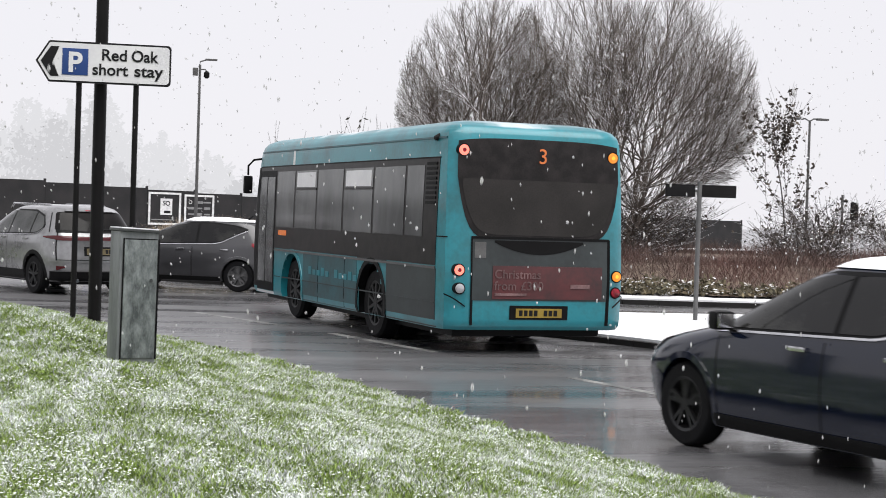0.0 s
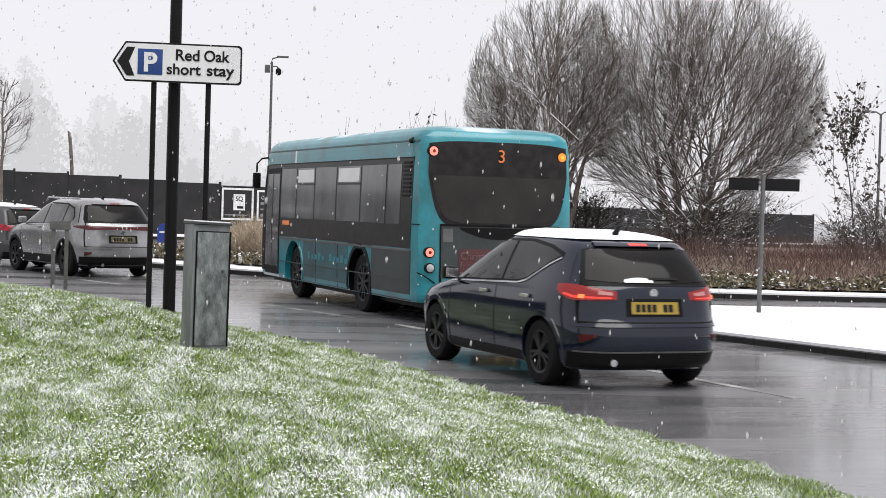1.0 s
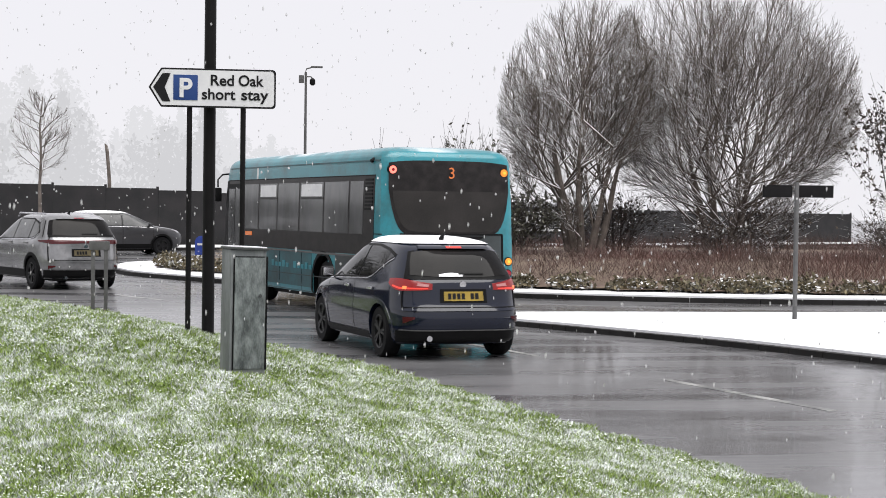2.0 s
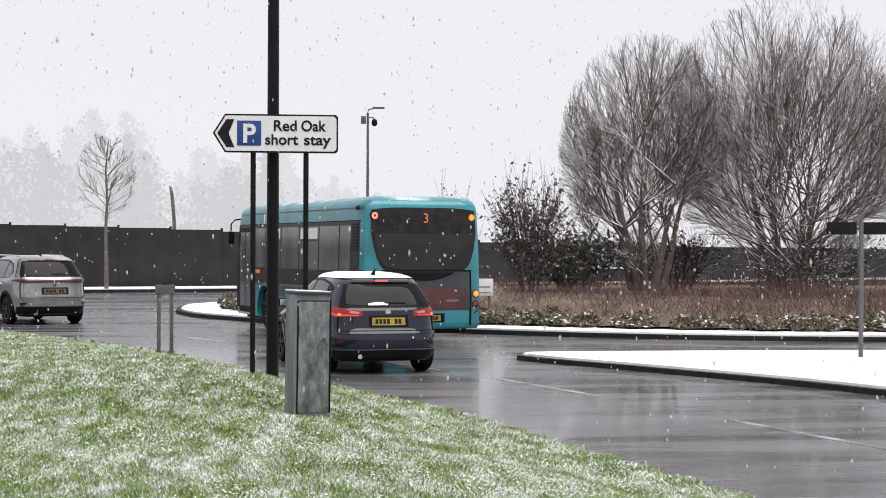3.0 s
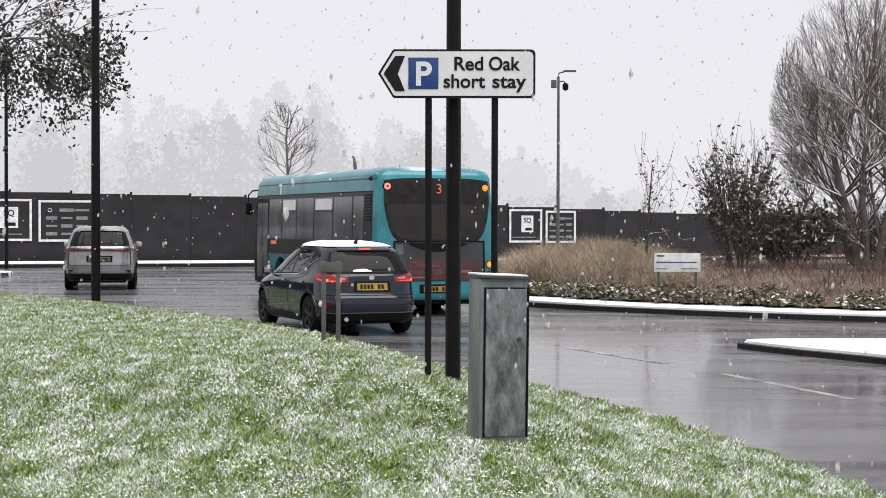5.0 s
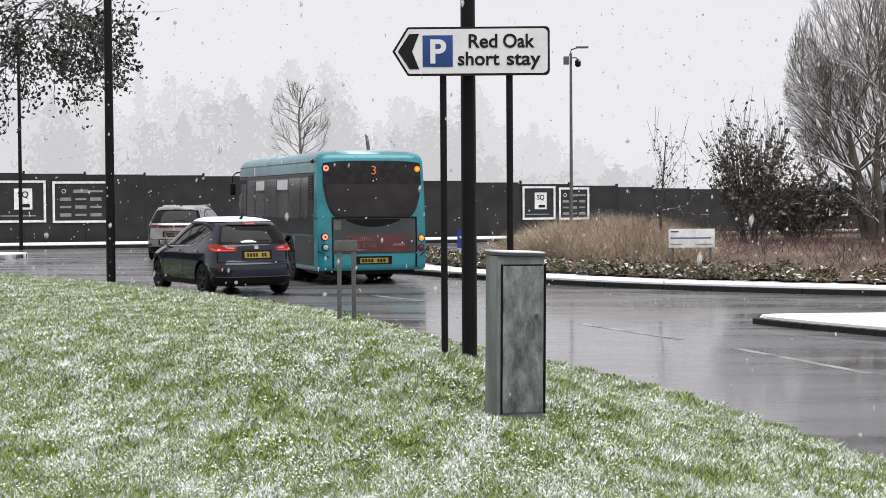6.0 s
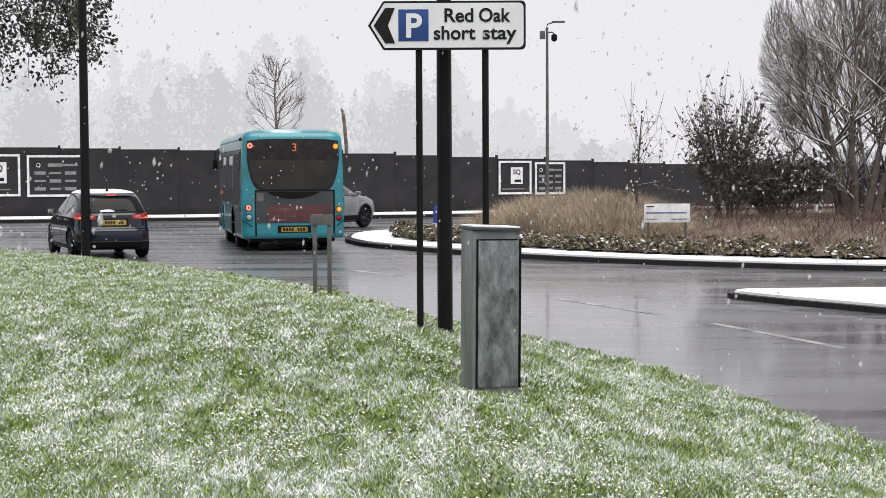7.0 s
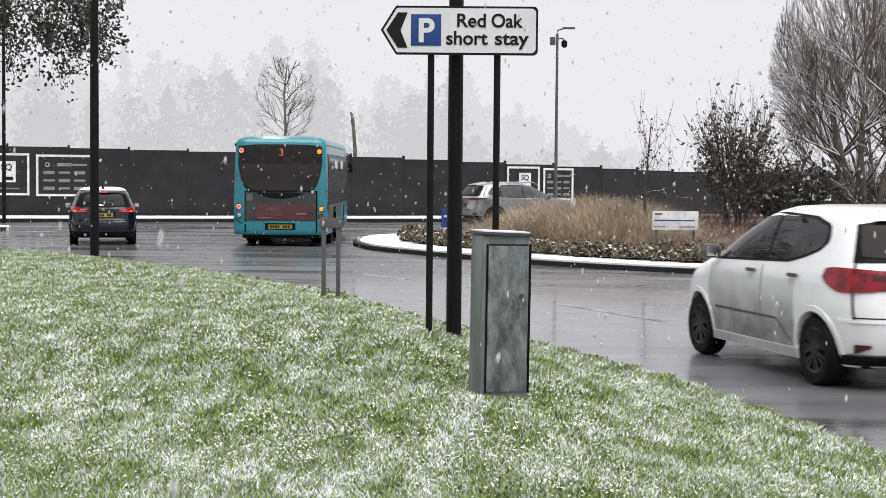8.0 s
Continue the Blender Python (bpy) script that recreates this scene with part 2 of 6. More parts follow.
M_TAIL = glow("lit_tail_lens", (1.0, 0.02, 0.015), 0.14, (0.12, 0.004, 0.005))
M_REDLIT = glow("lit_red_lamp", (1.0, 0.06, 0.03), 0.7, (0.4, 0.02, 0.02))
M_REDBRIGHT = glow("lit_tail_core", (1.0, 0.24, 0.05), 1.2, (0.6, 0.05, 0.05))
M_ORANGE = glow("lit_ring_lamp", (1.0, 0.22, 0.16), 1.4, (0.6, 0.08, 0.06))
M_AMBER = glow("lit_amber_lamp", (1.0, 0.36, 0.03), 1.2, (0.7, 0.26, 0.02))
M_LED = glow("amber_led_figure", (0.9, 0.26, 0.08), 0.32, (0.4, 0.1, 0.02))
M_HEADLAMP = mat("clear_lamp_lens", (0.5, 0.5, 0.52), 0.1, 0.5, bump=0, coat=1.0)
M_BLUE_BOLLARD = mat("blue_bollard_plastic", (0.02, 0.05, 0.28), 0.35, bump=0.02, snow=0.0)
M_SHED = mat("white_cladding", (0.66, 0.67, 0.69), 0.5, scale=2, bump=0.05, snow=0.2)


# ---- mesh helpers ----
def finish(name, bm, material, smooth=True):
    me = bpy.data.meshes.new(name)
    bmesh.ops.recalc_face_normals(bm, faces=bm.faces)
    bm.to_mesh(me)
    bm.free()
    me.materials.append(material)
    if smooth:
        me.shade_smooth()
        me.set_sharp_from_angle(angle=radians(38))
    return me


def part(name, bm, material, parent, label="", smooth=True):
    ob = new(name, finish(name, bm, material, smooth))
    ob.parent = parent
    return tagged(ob, label)


def thing(name, m, label, category, group="", kind=""):
    ob = new(name)
    ob.matrix_world = m
    return tagged(ob, label, category, group, kind)


def solid(name, bm, material, label, category="", group="", kind="", smooth=True):
    return tagged(new(name, finish(name, bm, material, smooth)), label, category, group, kind)


def box(bm, cx, cy, cz, sx, sy, sz, bevel=0.0, m=None):
    mm = Matrix.Translation((cx, cy, cz)) @ Matrix.Diagonal((sx, sy, sz, 1))
    vs = bmesh.ops.create_cube(bm, size=1, matrix=(m @ mm) if m else mm)["verts"]
    if bevel:
        es = {e for v in vs for e in v.link_edges}
        bmesh.ops.bevel(bm, geom=list(es), offset=bevel, segments=2, affect="EDGES", profile=0.7)
    return bm


def boxed(*a, **k):
    return box(bmesh.new(), *a, **k)


def tube(bm, pts, radii, sides=10, cap=True):
    """A round bar along pts."""
    rings = []
    pts = [Vector(p) for p in pts]
    for i, p in enumerate(pts):
        d = (pts[min(i + 1, len(pts) - 1)] - pts[max(i - 1, 0)]).normalized()
        a = d.cross(Vector((0, 0, 1)) if abs(d.z) < 0.9 else Vector((1, 0, 0))).normalized()
        b = d.cross(a)
        r = radii[i] if isinstance(radii, (list, tuple)) else radii
        rings.append([bm.verts.new(p + (a * math.cos(k * math.tau / sides) + b * math.sin(k * math.tau / sides)) * r) for k in range(sides)])
    for u, v in zip(rings, rings[1:]):
        for k in range(sides):
            bm.faces.new((u[k], u[(k + 1) % sides], v[(k + 1) % sides], v[k]))
    if cap:
        bm.faces.new(rings[0])
        bm.faces.new(rings[-1][::-1])
    return bm


def tubed(*a, **k):
    return tube(bmesh.new(), *a, **k)


def prism(outline, z0, z1, bevel=0.0):
    """An upright slab over a plan outline."""
    bm = bmesh.new()
    lo = [bm.verts.new((x, y, z0)) for x, y in outline]
    hi = [bm.verts.new((x, y, z1)) for x, y in outline]
    n = len(lo)
    bm.faces.new(lo[::-1])
    top = bm.faces.new(hi)
    for i in range(n):
        bm.faces.new((lo[i], lo[(i + 1) % n], hi[(i + 1) % n], hi[i]))
    if bevel:
        bmesh.ops.bevel(bm, geom=list(top.edges), offset=bevel, segments=2, affect="EDGES")
    bmesh.ops.triangulate(bm, faces=[f for f in bm.faces if len(f.verts) > 4])
    return bm


def spline(points, steps, closed=False):
    """A smooth plan line through points."""
    p = [Vector(q) for q in points]
    out, n = [], len(p)
    for i in range(n if closed else n - 1):
        a, b, c, d = (p[(i + k) % n] if closed else p[min(max(i + k, 0), n - 1)] for k in (-1, 0, 1, 2))
        for s in range(steps):
            t = s / steps
            out.append(0.5 * ((2 * b) + (c - a) * t + (2 * a - 5 * b + 4 * c - d) * t * t + (3 * b - a - 3 * c + d) * t ** 3))
    if not closed:
        out.append(p[-1])
    return [tuple(q) for q in out]


def text(name, words, size, material, parent, m, align="LEFT", bold=0.0, label="", width=0.0):
    cu = bpy.data.curves.new(name, "FONT")
    cu.body, cu.size, cu.align_x, cu.extrude, cu.offset = words, size, align, 0.0015, bold
    tmp = new(name + "_outline", cu)
    me = bpy.data.meshes.new_from_object(tmp.evaluated_get(bpy.context.evaluated_depsgraph_get()))
    bpy.data.objects.remove(tmp)
    me.materials.clear()
    me.materials.append(material)
    if width:
        xs = [v.co.x for v in me.vertices]
        me.transform(Matrix.Diagonal((width / (max(xs) - min(xs)), 1, 1, 1)))
    ob = new(name, me)
    ob.parent, ob.matrix_local = parent, m
    return tagged(ob, label)


def blades(name, material, roots, tips, widths, label, category="", kind="stuff"):
    """Many thin leaves or stalks as one mesh: a triangle each, from a root to a tip."""
    roots, tips, n = np.asarray(roots), np.asarray(tips), len(roots)
    ang = np.random.rand(n) * math.tau
    side = np.stack([np.cos(ang), np.sin(ang), np.zeros(n)], 1) * np.asarray(widths)[:, None] / 2
    co = np.stack([roots - side, roots + side, tips], 1).reshape(-1, 3)
    me = bpy.data.meshes.new(name)
    me.from_pydata(co.tolist(), [], np.arange(3 * n).reshape(-1, 3).tolist())
    me.materials.append(material)
    return tagged(new(name, me), label, category, "", kind)


def leaf_mesh(name, material, centres, sizes, parent=None, flat=0.5):
    """Many small folded leaves as one mesh."""
    c, n = np.asarray(centres), len(centres)
    u = np.random.randn(n, 3)
    u /= np.linalg.norm(u, axis=1)[:, None]
    v = np.cross(u, np.random.randn(n, 3))
    v /= np.linalg.norm(v, axis=1)[:, None]
    s = np.asarray(sizes)[:, None]
    co = np.stack([c - u * s, c + v * s * flat, c + u * s, c - v * s * flat], 1).reshape(-1, 3)
    k = np.arange(n)[:, None] * 4
    faces = np.concatenate([k + [0, 1, 2], k + [0, 2, 3]]).tolist()
    me = bpy.data.meshes.new(name)
    me.from_pydata(co.tolist(), [], faces)
    me.materials.append(material)
    ob = new(name, me)
    ob.parent = parent
    return ob


def segments_mesh(name, material, segs, parent=None, sides=4):
    """Branches: tapering bars from a list of (start, end, r0, r1), as one mesh."""
    a = np.array([s[0] for s in segs], float)
    b = np.array([s[1] for s in segs], float)
    r0, r1 = np.array([s[2] for s in segs]), np.array([s[3] for s in segs])
    d = b - a
    d /= np.linalg.norm(d, axis=1)[:, None] + 1e-9
    ref = np.where(np.abs(d[:, 2:3]) < 0.9, [[0, 0, 1.0]], [[1.0, 0, 0]])
    p = np.cross(d, ref)
    p /= np.linalg.norm(p, axis=1)[:, None]
    q = np.cross(d, p)
    n = len(segs)
    rings = []
    for base, r in ((a, r0), (b, r1)):
        for k in range(sides):
            t = math.tau * k / sides
            rings.append(base + (p * math.cos(t) + q * math.sin(t)) * r[:, None])
    co = np.stack(rings, 1).reshape(-1, 3)
    i = np.arange(n)[:, None] * 2 * sides
    faces = np.concatenate([i + [k, (k + 1) % sides, sides + (k + 1) % sides, sides + k] for k in range(sides)]).tolist()
    me = bpy.data.meshes.new(name)
    me.from_pydata(co.tolist(), [], faces)
    me.materials.append(material)
    me.shade_smooth()
    ob = new(name, me)
    ob.parent = parent
    return ob


# ---- ground, road, islands ----
EDGE_Y = [-14, -2, 4, 7.3, 8.5, 9.6, 10.5, 12.3, 14.8, 17.3, 20.4, 22, 24.6, 27.3, 30, 32.5, 36.5, 40.3, 50, 62]
EDGE_X = [7.0, 5.0, 4.2, 3.6, 3.3, 3.03, 2.82, 2.42, 1.86, 0.98, -0.35, -0.88, -1.72, -3.05, -4.5, -6.1, -9.1, -12.0, -20, -31]


def edge_x(y):
    return np.interp(y, EDGE_Y, EDGE_X)


def turf_z(x, y):
    """Height of the grass bank over the road."""
    s = np.clip((edge_x(y) - x) * 0.87, 0, None)
    t = np.clip(s / 2.5, 0, 1)
    rise = np.interp(y, [11.2, 13.3, 20, 28, 36], [0.37, 0.54, 0.42, 0.24, 0.1])
    return 0.09 + rise * t * t * (3 - 2 * t)


bm = bmesh.new()
bmesh.ops.create_grid(bm, x_segments=60, y_segments=60, size=600)
tagged(new("ground", finish("ground", bm, M_ROAD)), "wet dark asphalt road surface reaching far off", "road", "", "structure")

ys = np.concatenate([np.arange(-14, 2, 1.0), np.arange(2, 42, 0.25), np.arange(42, 62, 1.0)])
ss = np.concatenate([np.arange(0, 4, 0.15), np.arange(4, 14, 0.5), np.arange(14, 60, 3.0)])
co, faces = [], []
for y in ys:
    for s in ss:
        x = edge_x(y) - s
        co.append((x, y, float(turf_z(x, y)) + 0.007 * noise.noise((x * 0.8, y * 0.8, 0)) * min(1, s * 2) - 0.006))
nx = len(ss)
for i in range(len(ys) - 1):
    for j in range(nx - 1):
        a = i * nx + j
        faces.append((a, a + 1, a + nx + 1, a + nx))
me = bpy.data.meshes.new("grass_bank")
me.from_pydata(co, [], faces)
me.materials.append(M_SOIL)
me.shade_smooth()
tagged(new("grass_bank", me), "sloping green grass verge dusted with thin snow", "grass verge", "", "structure")

# blades, thickest where the verge is seen close
rng = np.random.default_rng(5)
allr, allt, allw = [], [], []
for y0, y1, per, hgt, wid, xl, xr in ((2.2, 9, 9000, 0.024, 0.0125, -3.2, 4.4), (9, 14, 4800, 0.03, 0.018, -4.5, 3.3), (14, 22, 2000, 0.036, 0.026, -7.5, 2.2), (22, 42, 640, 0.042, 0.04, -15, 0)):
    n = int((y1 - y0) * (xr - xl) * per)
    x, y = rng.uniform(xl, xr, n), rng.uniform(y0, y1, n)
    keep = x < edge_x(y) + 0.03 + 0.05 * np.sin(y * 9)
    x, y = x[keep], y[keep]
    z = turf_z(x, y)
    h = hgt * rng.uniform(0.35, 1.25, len(x))
    lean = rng.normal(0, 0.8, (len(x), 2)) * h[:, None]
    allr.append(np.stack([x, y, z - 0.005], 1))
    allt.append(np.stack([x + lean[:, 0], y + lean[:, 1], z + h], 1))
    allw.append(wid * rng.uniform(0.6, 1.3, len(x)))
blades("turf", M_BLADE, np.concatenate(allr), np.concatenate(allt), np.concatenate(allw), "short green grass blades with snow caught between", "grass")
# crumbs of snow lodged in patches between the blades
cs, rs = [], []
for y0, y1, xl, xr, n, r0, r1 in ((2.2, 9, -3.2, 4.4, 75000, 0.003, 0.0095), (9, 15, -5, 3.2, 30000, 0.005, 0.014), (15, 30, -9, 2, 16000, 0.009, 0.022)):
    px, py = rng.uniform(xl, xr, n), rng.uniform(y0, y1, n)
    for ax, ay, q in zip(px, py, rng.random(n)):
        v = noise.noise((ax * 1.9 + ay * 0.3, ay * 0.5, 3)) + 0.6 * noise.noise((ax * 6, ay * 1.8, 7))
        if ax < edge_x(ay) - 0.05 and v > q * 0.9 - 0.32:
            cs.append((ax, ay))
            rs.append(rng.uniform(r0, r1))
cs, rs = np.array(cs), np.array(rs)
cz = turf_z(cs[:, 0], cs[:, 1]) + 0.006 + rng.uniform(0, 0.012, len(rs))
octa = np.array([(1, 0, 0), (0, 1, 0), (-1, 0, 0), (0, -1, 0), (0, 0, 0.75)], float)
wob_ = rng.uniform(0.5, 1.4, (len(rs), 5, 1))
co = (np.stack([cs[:, 0], cs[:, 1], cz], 1)[:, None, :] + octa[None] * rs[:, None, None] * wob_).reshape(-1, 3)
tri = np.array([(0, 1, 4), (1, 2, 4), (2, 3, 4), (3, 0, 4)])
me = bpy.data.meshes.new("snow_crumbs")
me.from_pydata(co.tolist(), [], (tri[None] + np.arange(len(rs))[:, None, None] * 5).reshape(-1, 3).tolist())
me.materials.append(M_CRUMB)
tagged(new("snow_crumbs", me), "crumbs of white snow lodged in short grass", "snow", "", "stuff")
# fallen leaves and clods along the verge's edge
yy = rng.uniform(14, 40, 110)
xx = edge_x(yy) - np.abs(rng.normal(0, 0.15, 110))
lit = leaf_mesh("fallen_leaves", M_LEAF_BROWN, np.stack([xx, yy, turf_z(xx, yy) + 0.03], 1), rng.uniform(0.015, 0.035, 110))
tagged(lit, "brown fallen leaves along the verge's edge", "leaves", "", "stuff")


def island(name, outline, label, inset, rise=0.12):
    """A kerbed island: kerb stones around a snow-covered top."""
    n = len(outline)
    c = [Vector(p) for p in outline]
    root = thing(name, Matrix(), label, "traffic island", "", "structure")
    inner = []
    for i in range(n):
        t = (c[(i + 1) % n] - c[i - 1]).normalized()
        inner.append(c[i] + Vector((-t.y, t.x)) * inset)
    part("snow_top", prism([tuple(p) for p in inner], -0.02, rise + 0.035, 0.02), M_SNOW, root, "smooth untouched snow cover")
    i = 0
    while i < n:
        a, b = c[i], c[(i + 1) % n]
        d, p, q = (b - a), inner[i], inner[(i + 1) % n]
        bm = bmesh.new()
        g = 0.006
        u = d.normalized() * g
        lo = [bm.verts.new((v.x, v.y, -0.05)) for v in (a + u, b - u, q - u, p + u)]
        hi = [bm.verts.new((v.x, v.y, rise)) for v in (a + u, b - u, q - u, p + u)]
        bm.faces.new(hi)
        bm.faces.new(lo[::-1])
        for k in range(4):
            bm.faces.new((lo[k], lo[(k + 1) % 4], hi[(k + 1) % 4], hi[k]))
        if d.length > 0.15:
            part("kerb_stone", bm, M_KERB, root, smooth=False)
        else:
            bm.free()
        i += 1
    return root


SPLIT = [(3.99, 24.0), (4.5, 22.9), (5.2, 21.8), (6.0, 20.4), (7.0, 18.6), (8.2, 15.8), (9.8, 12.4), (12, 8), (22, 9), (22, 25.2), (14, 25.0), (10.5, 24.7), (7.4, 24.7), (5.2, 24.6), (4.3, 24.5)]
island("splitter_island", spline(SPLIT, 5, True), "kerbed traffic island under smooth white snow", 0.13, 0.075)
BED = [(-2.8, 44.3), (-2.5, 42.2), (-1.8, 40.1), (0.3, 36.6), (2.0, 34.3), (4.1, 32.3), (7.2, 30.3), (11, 29.0), (16, 28.8), (25, 30.5), (38, 38), (36, 50), (22, 57), (8, 57), (2.5, 54.3), (-1.0, 50.4), (-2.6, 47.8)]
bed_line = spline(BED, 6, True)
island("planted_island", bed_line, "large kerbed roundabout island with a snowy rim", 0.16, 0.095)


def bed_depth(x, y):
    """Distance inwards from the rim of the planted island, negative outside."""
    p = np.array(bed_line)
    x, y = np.atleast_1d(x).astype(float), np.atleast_1d(y).astype(float)
    d = np.full(x.shape, 1e9)
    inside = np.zeros(x.shape, bool)
    for (ax, ay), (bx, by) in zip(p, np.roll(p, -1, 0)):
        t = np.clip(((x - ax) * (bx - ax) + (y - ay) * (by - ay)) / ((bx - ax) ** 2 + (by - ay) ** 2 + 1e-9), 0, 1)
        d = np.minimum(d, np.hypot(x - ax - t * (bx - ax), y - ay - t * (by - ay)))
        cross = (ay > y) != (by > y)
        with np.errstate(divide="ignore", invalid="ignore"):
            inside ^= cross & (x < (bx - ax) * (y - ay) / (by - ay) + ax)
    return np.where(inside, d, -d)


def bed_z(x, y):
    s = np.clip((bed_depth(x, y) - 1.0) / 6, 0, 1)
    return 0.14 + 0.5 * s * s * (3 - 2 * s)


# the planting bed's soil, a mound inside the snowy rim
gx, gy = np.meshgrid(np.arange(-4, 39, 0.5), np.arange(28, 58, 0.5))
dep = bed_depth(gx.ravel(), gy.ravel()).reshape(gx.shape)
gz = np.where(dep > 1.0, bed_z(gx.ravel(), gy.ravel()).reshape(gx.shape) + 0.03, 0.10)
co = np.stack([gx.ravel(), gy.ravel(), gz.ravel()], 1).tolist()
w = gx.shape[1]
faces = []
for i in range(gx.shape[0] - 1):
    for j in range(w - 1):
        if dep[i:i + 2, j:j + 2].min() > 1.15:
            a = i * w + j
            faces.append((a, a + 1, a + w + 1, a + w))
me = bpy.data.meshes.new("planting_soil")
me.from_pydata(co, [], faces)
me.materials.append(M_BEDSOIL)
me.shade_smooth()
tagged(new("planting_bed", me), "dark mulched soil mound of the planted island", "planting bed", "", "structure")


def in_bed(n, x0, x1, y0, y1, d0, d1, seed):
    g = np.random.default_rng(seed)
    x, y = g.uniform(x0, x1, n), g.uniform(y0, y1, n)
    d = bed_depth(x, y)
    k = (d > d0) & (d < d1)
    return x[k], y[k], g


# red-brown twiggy ground cover, tan ornamental grass, low snowy shrubs
x, y, g = in_bed(110000, -2, 34, 28, 52, 2.4, 9, 11)
k = g.random(len(x)) < np.clip(0.12 + 0.1 * (x - 1), 0.1, 1)
x, y = x[k], y[k]
z = bed_z(x, y)
h = g.uniform(0.15, 0.62, len(x)) * (1 + 0.6 * np.clip((x - 7) / 6, 0, 1)) * (0.8 + 0.3 * np.sin(x * 1.7) * np.sin(y * 1.3))
blades("twig_thicket", M_TWIG, np.stack([x, y, z], 1), np.stack([x + g.normal(0, 0.3, len(x)), y + g.normal(0, 0.3, len(x)), z + h * 0.8], 1), g.uniform(0.007, 0.018, len(x)), "reddish bare twigs of a winter thicket", "thicket")
x, y, g = in_bed(190000, -2.2, 8.5, 33, 50, 2.3, 9, 12)
hump = np.exp(-((x - 3.0) / 2.2) ** 4) * np.exp(-((y - 41) / 5) ** 4)
k = hump > g.random(len(x)) * 0.5 + 0.04
x, y, hump = x[k], y[k], hump[k]
z = bed_z(x, y)
h = g.uniform(0.4, 1.0, len(x)) * (0.3 + 0.7 * hump) * (0.85 + 0.2 * np.sin(x * 2.3) * np.cos(y * 2))
bend = g.normal(0, 0.62, (len(x), 2))
up = np.where(g.random(len(x)) < 0.7, g.uniform(0, 0.72, len(x)), 0) * h
bend = bend * np.where(up > 0, 0.45, 0.9)[:, None]
blades("ornamental_grass", M_TAN, np.stack([x + g.normal(0, 0.12, len(x)), y, z + up], 1), np.stack([x + bend[:, 0], y + bend[:, 1], z + h], 1), g.uniform(0.006, 0.015, len(x)), "dry tan ornamental grass in a dense mound", "ornamental grass")


def low_shrub(x, y, r, seed):
    g = np.random.default_rng(seed)
    root = thing("low_shrub", Matrix.Translation((x, y, float(bed_z(x, y)[0]) - 0.02)), "small round bronze-leaved shrub specked with snow", "shrub", "shrubs along the island rim")
    n = 210
    d = g.normal(0, 1, (n, 3))
    d /= np.linalg.norm(d, axis=1)[:, None]
    d[:, 2] = np.abs(d[:, 2])
    c = d * r * g.uniform(0.45, 1.05, (n, 1)) * [1, 1, 0.85]
    leaf_mesh("foliage", M_SHRUB, c + [0, 0, 0.05], g.uniform(0.035, 0.075, n), root)
    segs = [((0, 0, 0), tuple(c[i] * 0.85), 0.008, 0.004) for i in range(0, n, 9)]
    segments_mesh("stems", M_BARK_DARK, segs, root, 3)
    return root


rim = spline(BED, 14, True)
cx = np.array(rim)
nrm = np.roll(cx, -1, 0) - np.roll(cx, 1, 0)
nrm /= np.linalg.norm(nrm, axis=1)[:, None]
inner = cx + np.stack([-nrm[:, 1], nrm[:, 0]], 1) * 1.55
kinds = [low_shrub(0, -30, 0.31 + 0.035 * i, 40 + i) for i in range(4)]
step, last, count = 0.0, None, 0
for px, py in inner:
    if py > 46 or px > 30 or (py > 34 and px > 8):
        continue
    if last is None or math.dist((px, py), last) > random.uniform(0.36, 0.6):
        last = (px, py)
        for off in (0.0, 0.5):
            if off and random.random() < 0.45:
                continue
            qx, qy = px + random.uniform(-0.1, 0.1), py + off * 0.8 + random.uniform(-0.1, 0.1)
            m = Matrix.Translation((qx, qy, float(bed_z(qx, qy)[0]) - 0.02)) @ Matrix.Rotation(random.uniform(0, 6), 4, "Z")
            c = copy_thing(kinds[count % 4], m)
            count += 1
for kd in kinds:
    for o in (*kd.children_recursive, kd):
        bpy.data.objects.remove(o)

# the far pavement before the hoarding
FENCE = [(-52, 54.5, 3.3), (-30, 61.2, 3.05), (-17.8, 65, 2.90), (-11, 67, 2.78), (-4.5, 69, 2.66), (6.4, 74, 2.28), (10, 77, 2.16), (22, 84, 1.98), (40, 96, 1.9)]
far_line = [(x + 1.1, y - 3.6) for x, y, _ in FENCE]
fence_line = [(x + 0.1, y - 0.3) for x, y, _ in FENCE]
bm = prism(far_line + fence_line[::-1], -0.02, 0.16)
tagged(new("pavement", finish("pavement", bm, M_SNOW)), "far pavement covered in white snow", "pavement", "", "structure")
kerb = thing("far_kerb", Matrix(), "dark wet kerb along the snowy far pavement", "kerb", "", "structure")
for (ax, ay), (bx, by) in zip(far_line, far_line[1:]):
    n = max(1, round(math.dist((ax, ay), (bx, by)) / 1.8))
    ang = math.atan2(by - ay, bx - ax)
    for i in range(n):
        t = (i + 0.5) / n
        m = Matrix.Translation((ax + (bx - ax) * t, ay + (by - ay) * t - 0.07, 0.05)) @ Matrix.Rotation(ang, 4, "Z")
        part("kerb_stone", boxed(0, 0, 0, math.dist((ax, ay), (bx, by)) / n - 0.012, 0.13, 0.16, m=m), M_KERB, kerb, smooth=False)

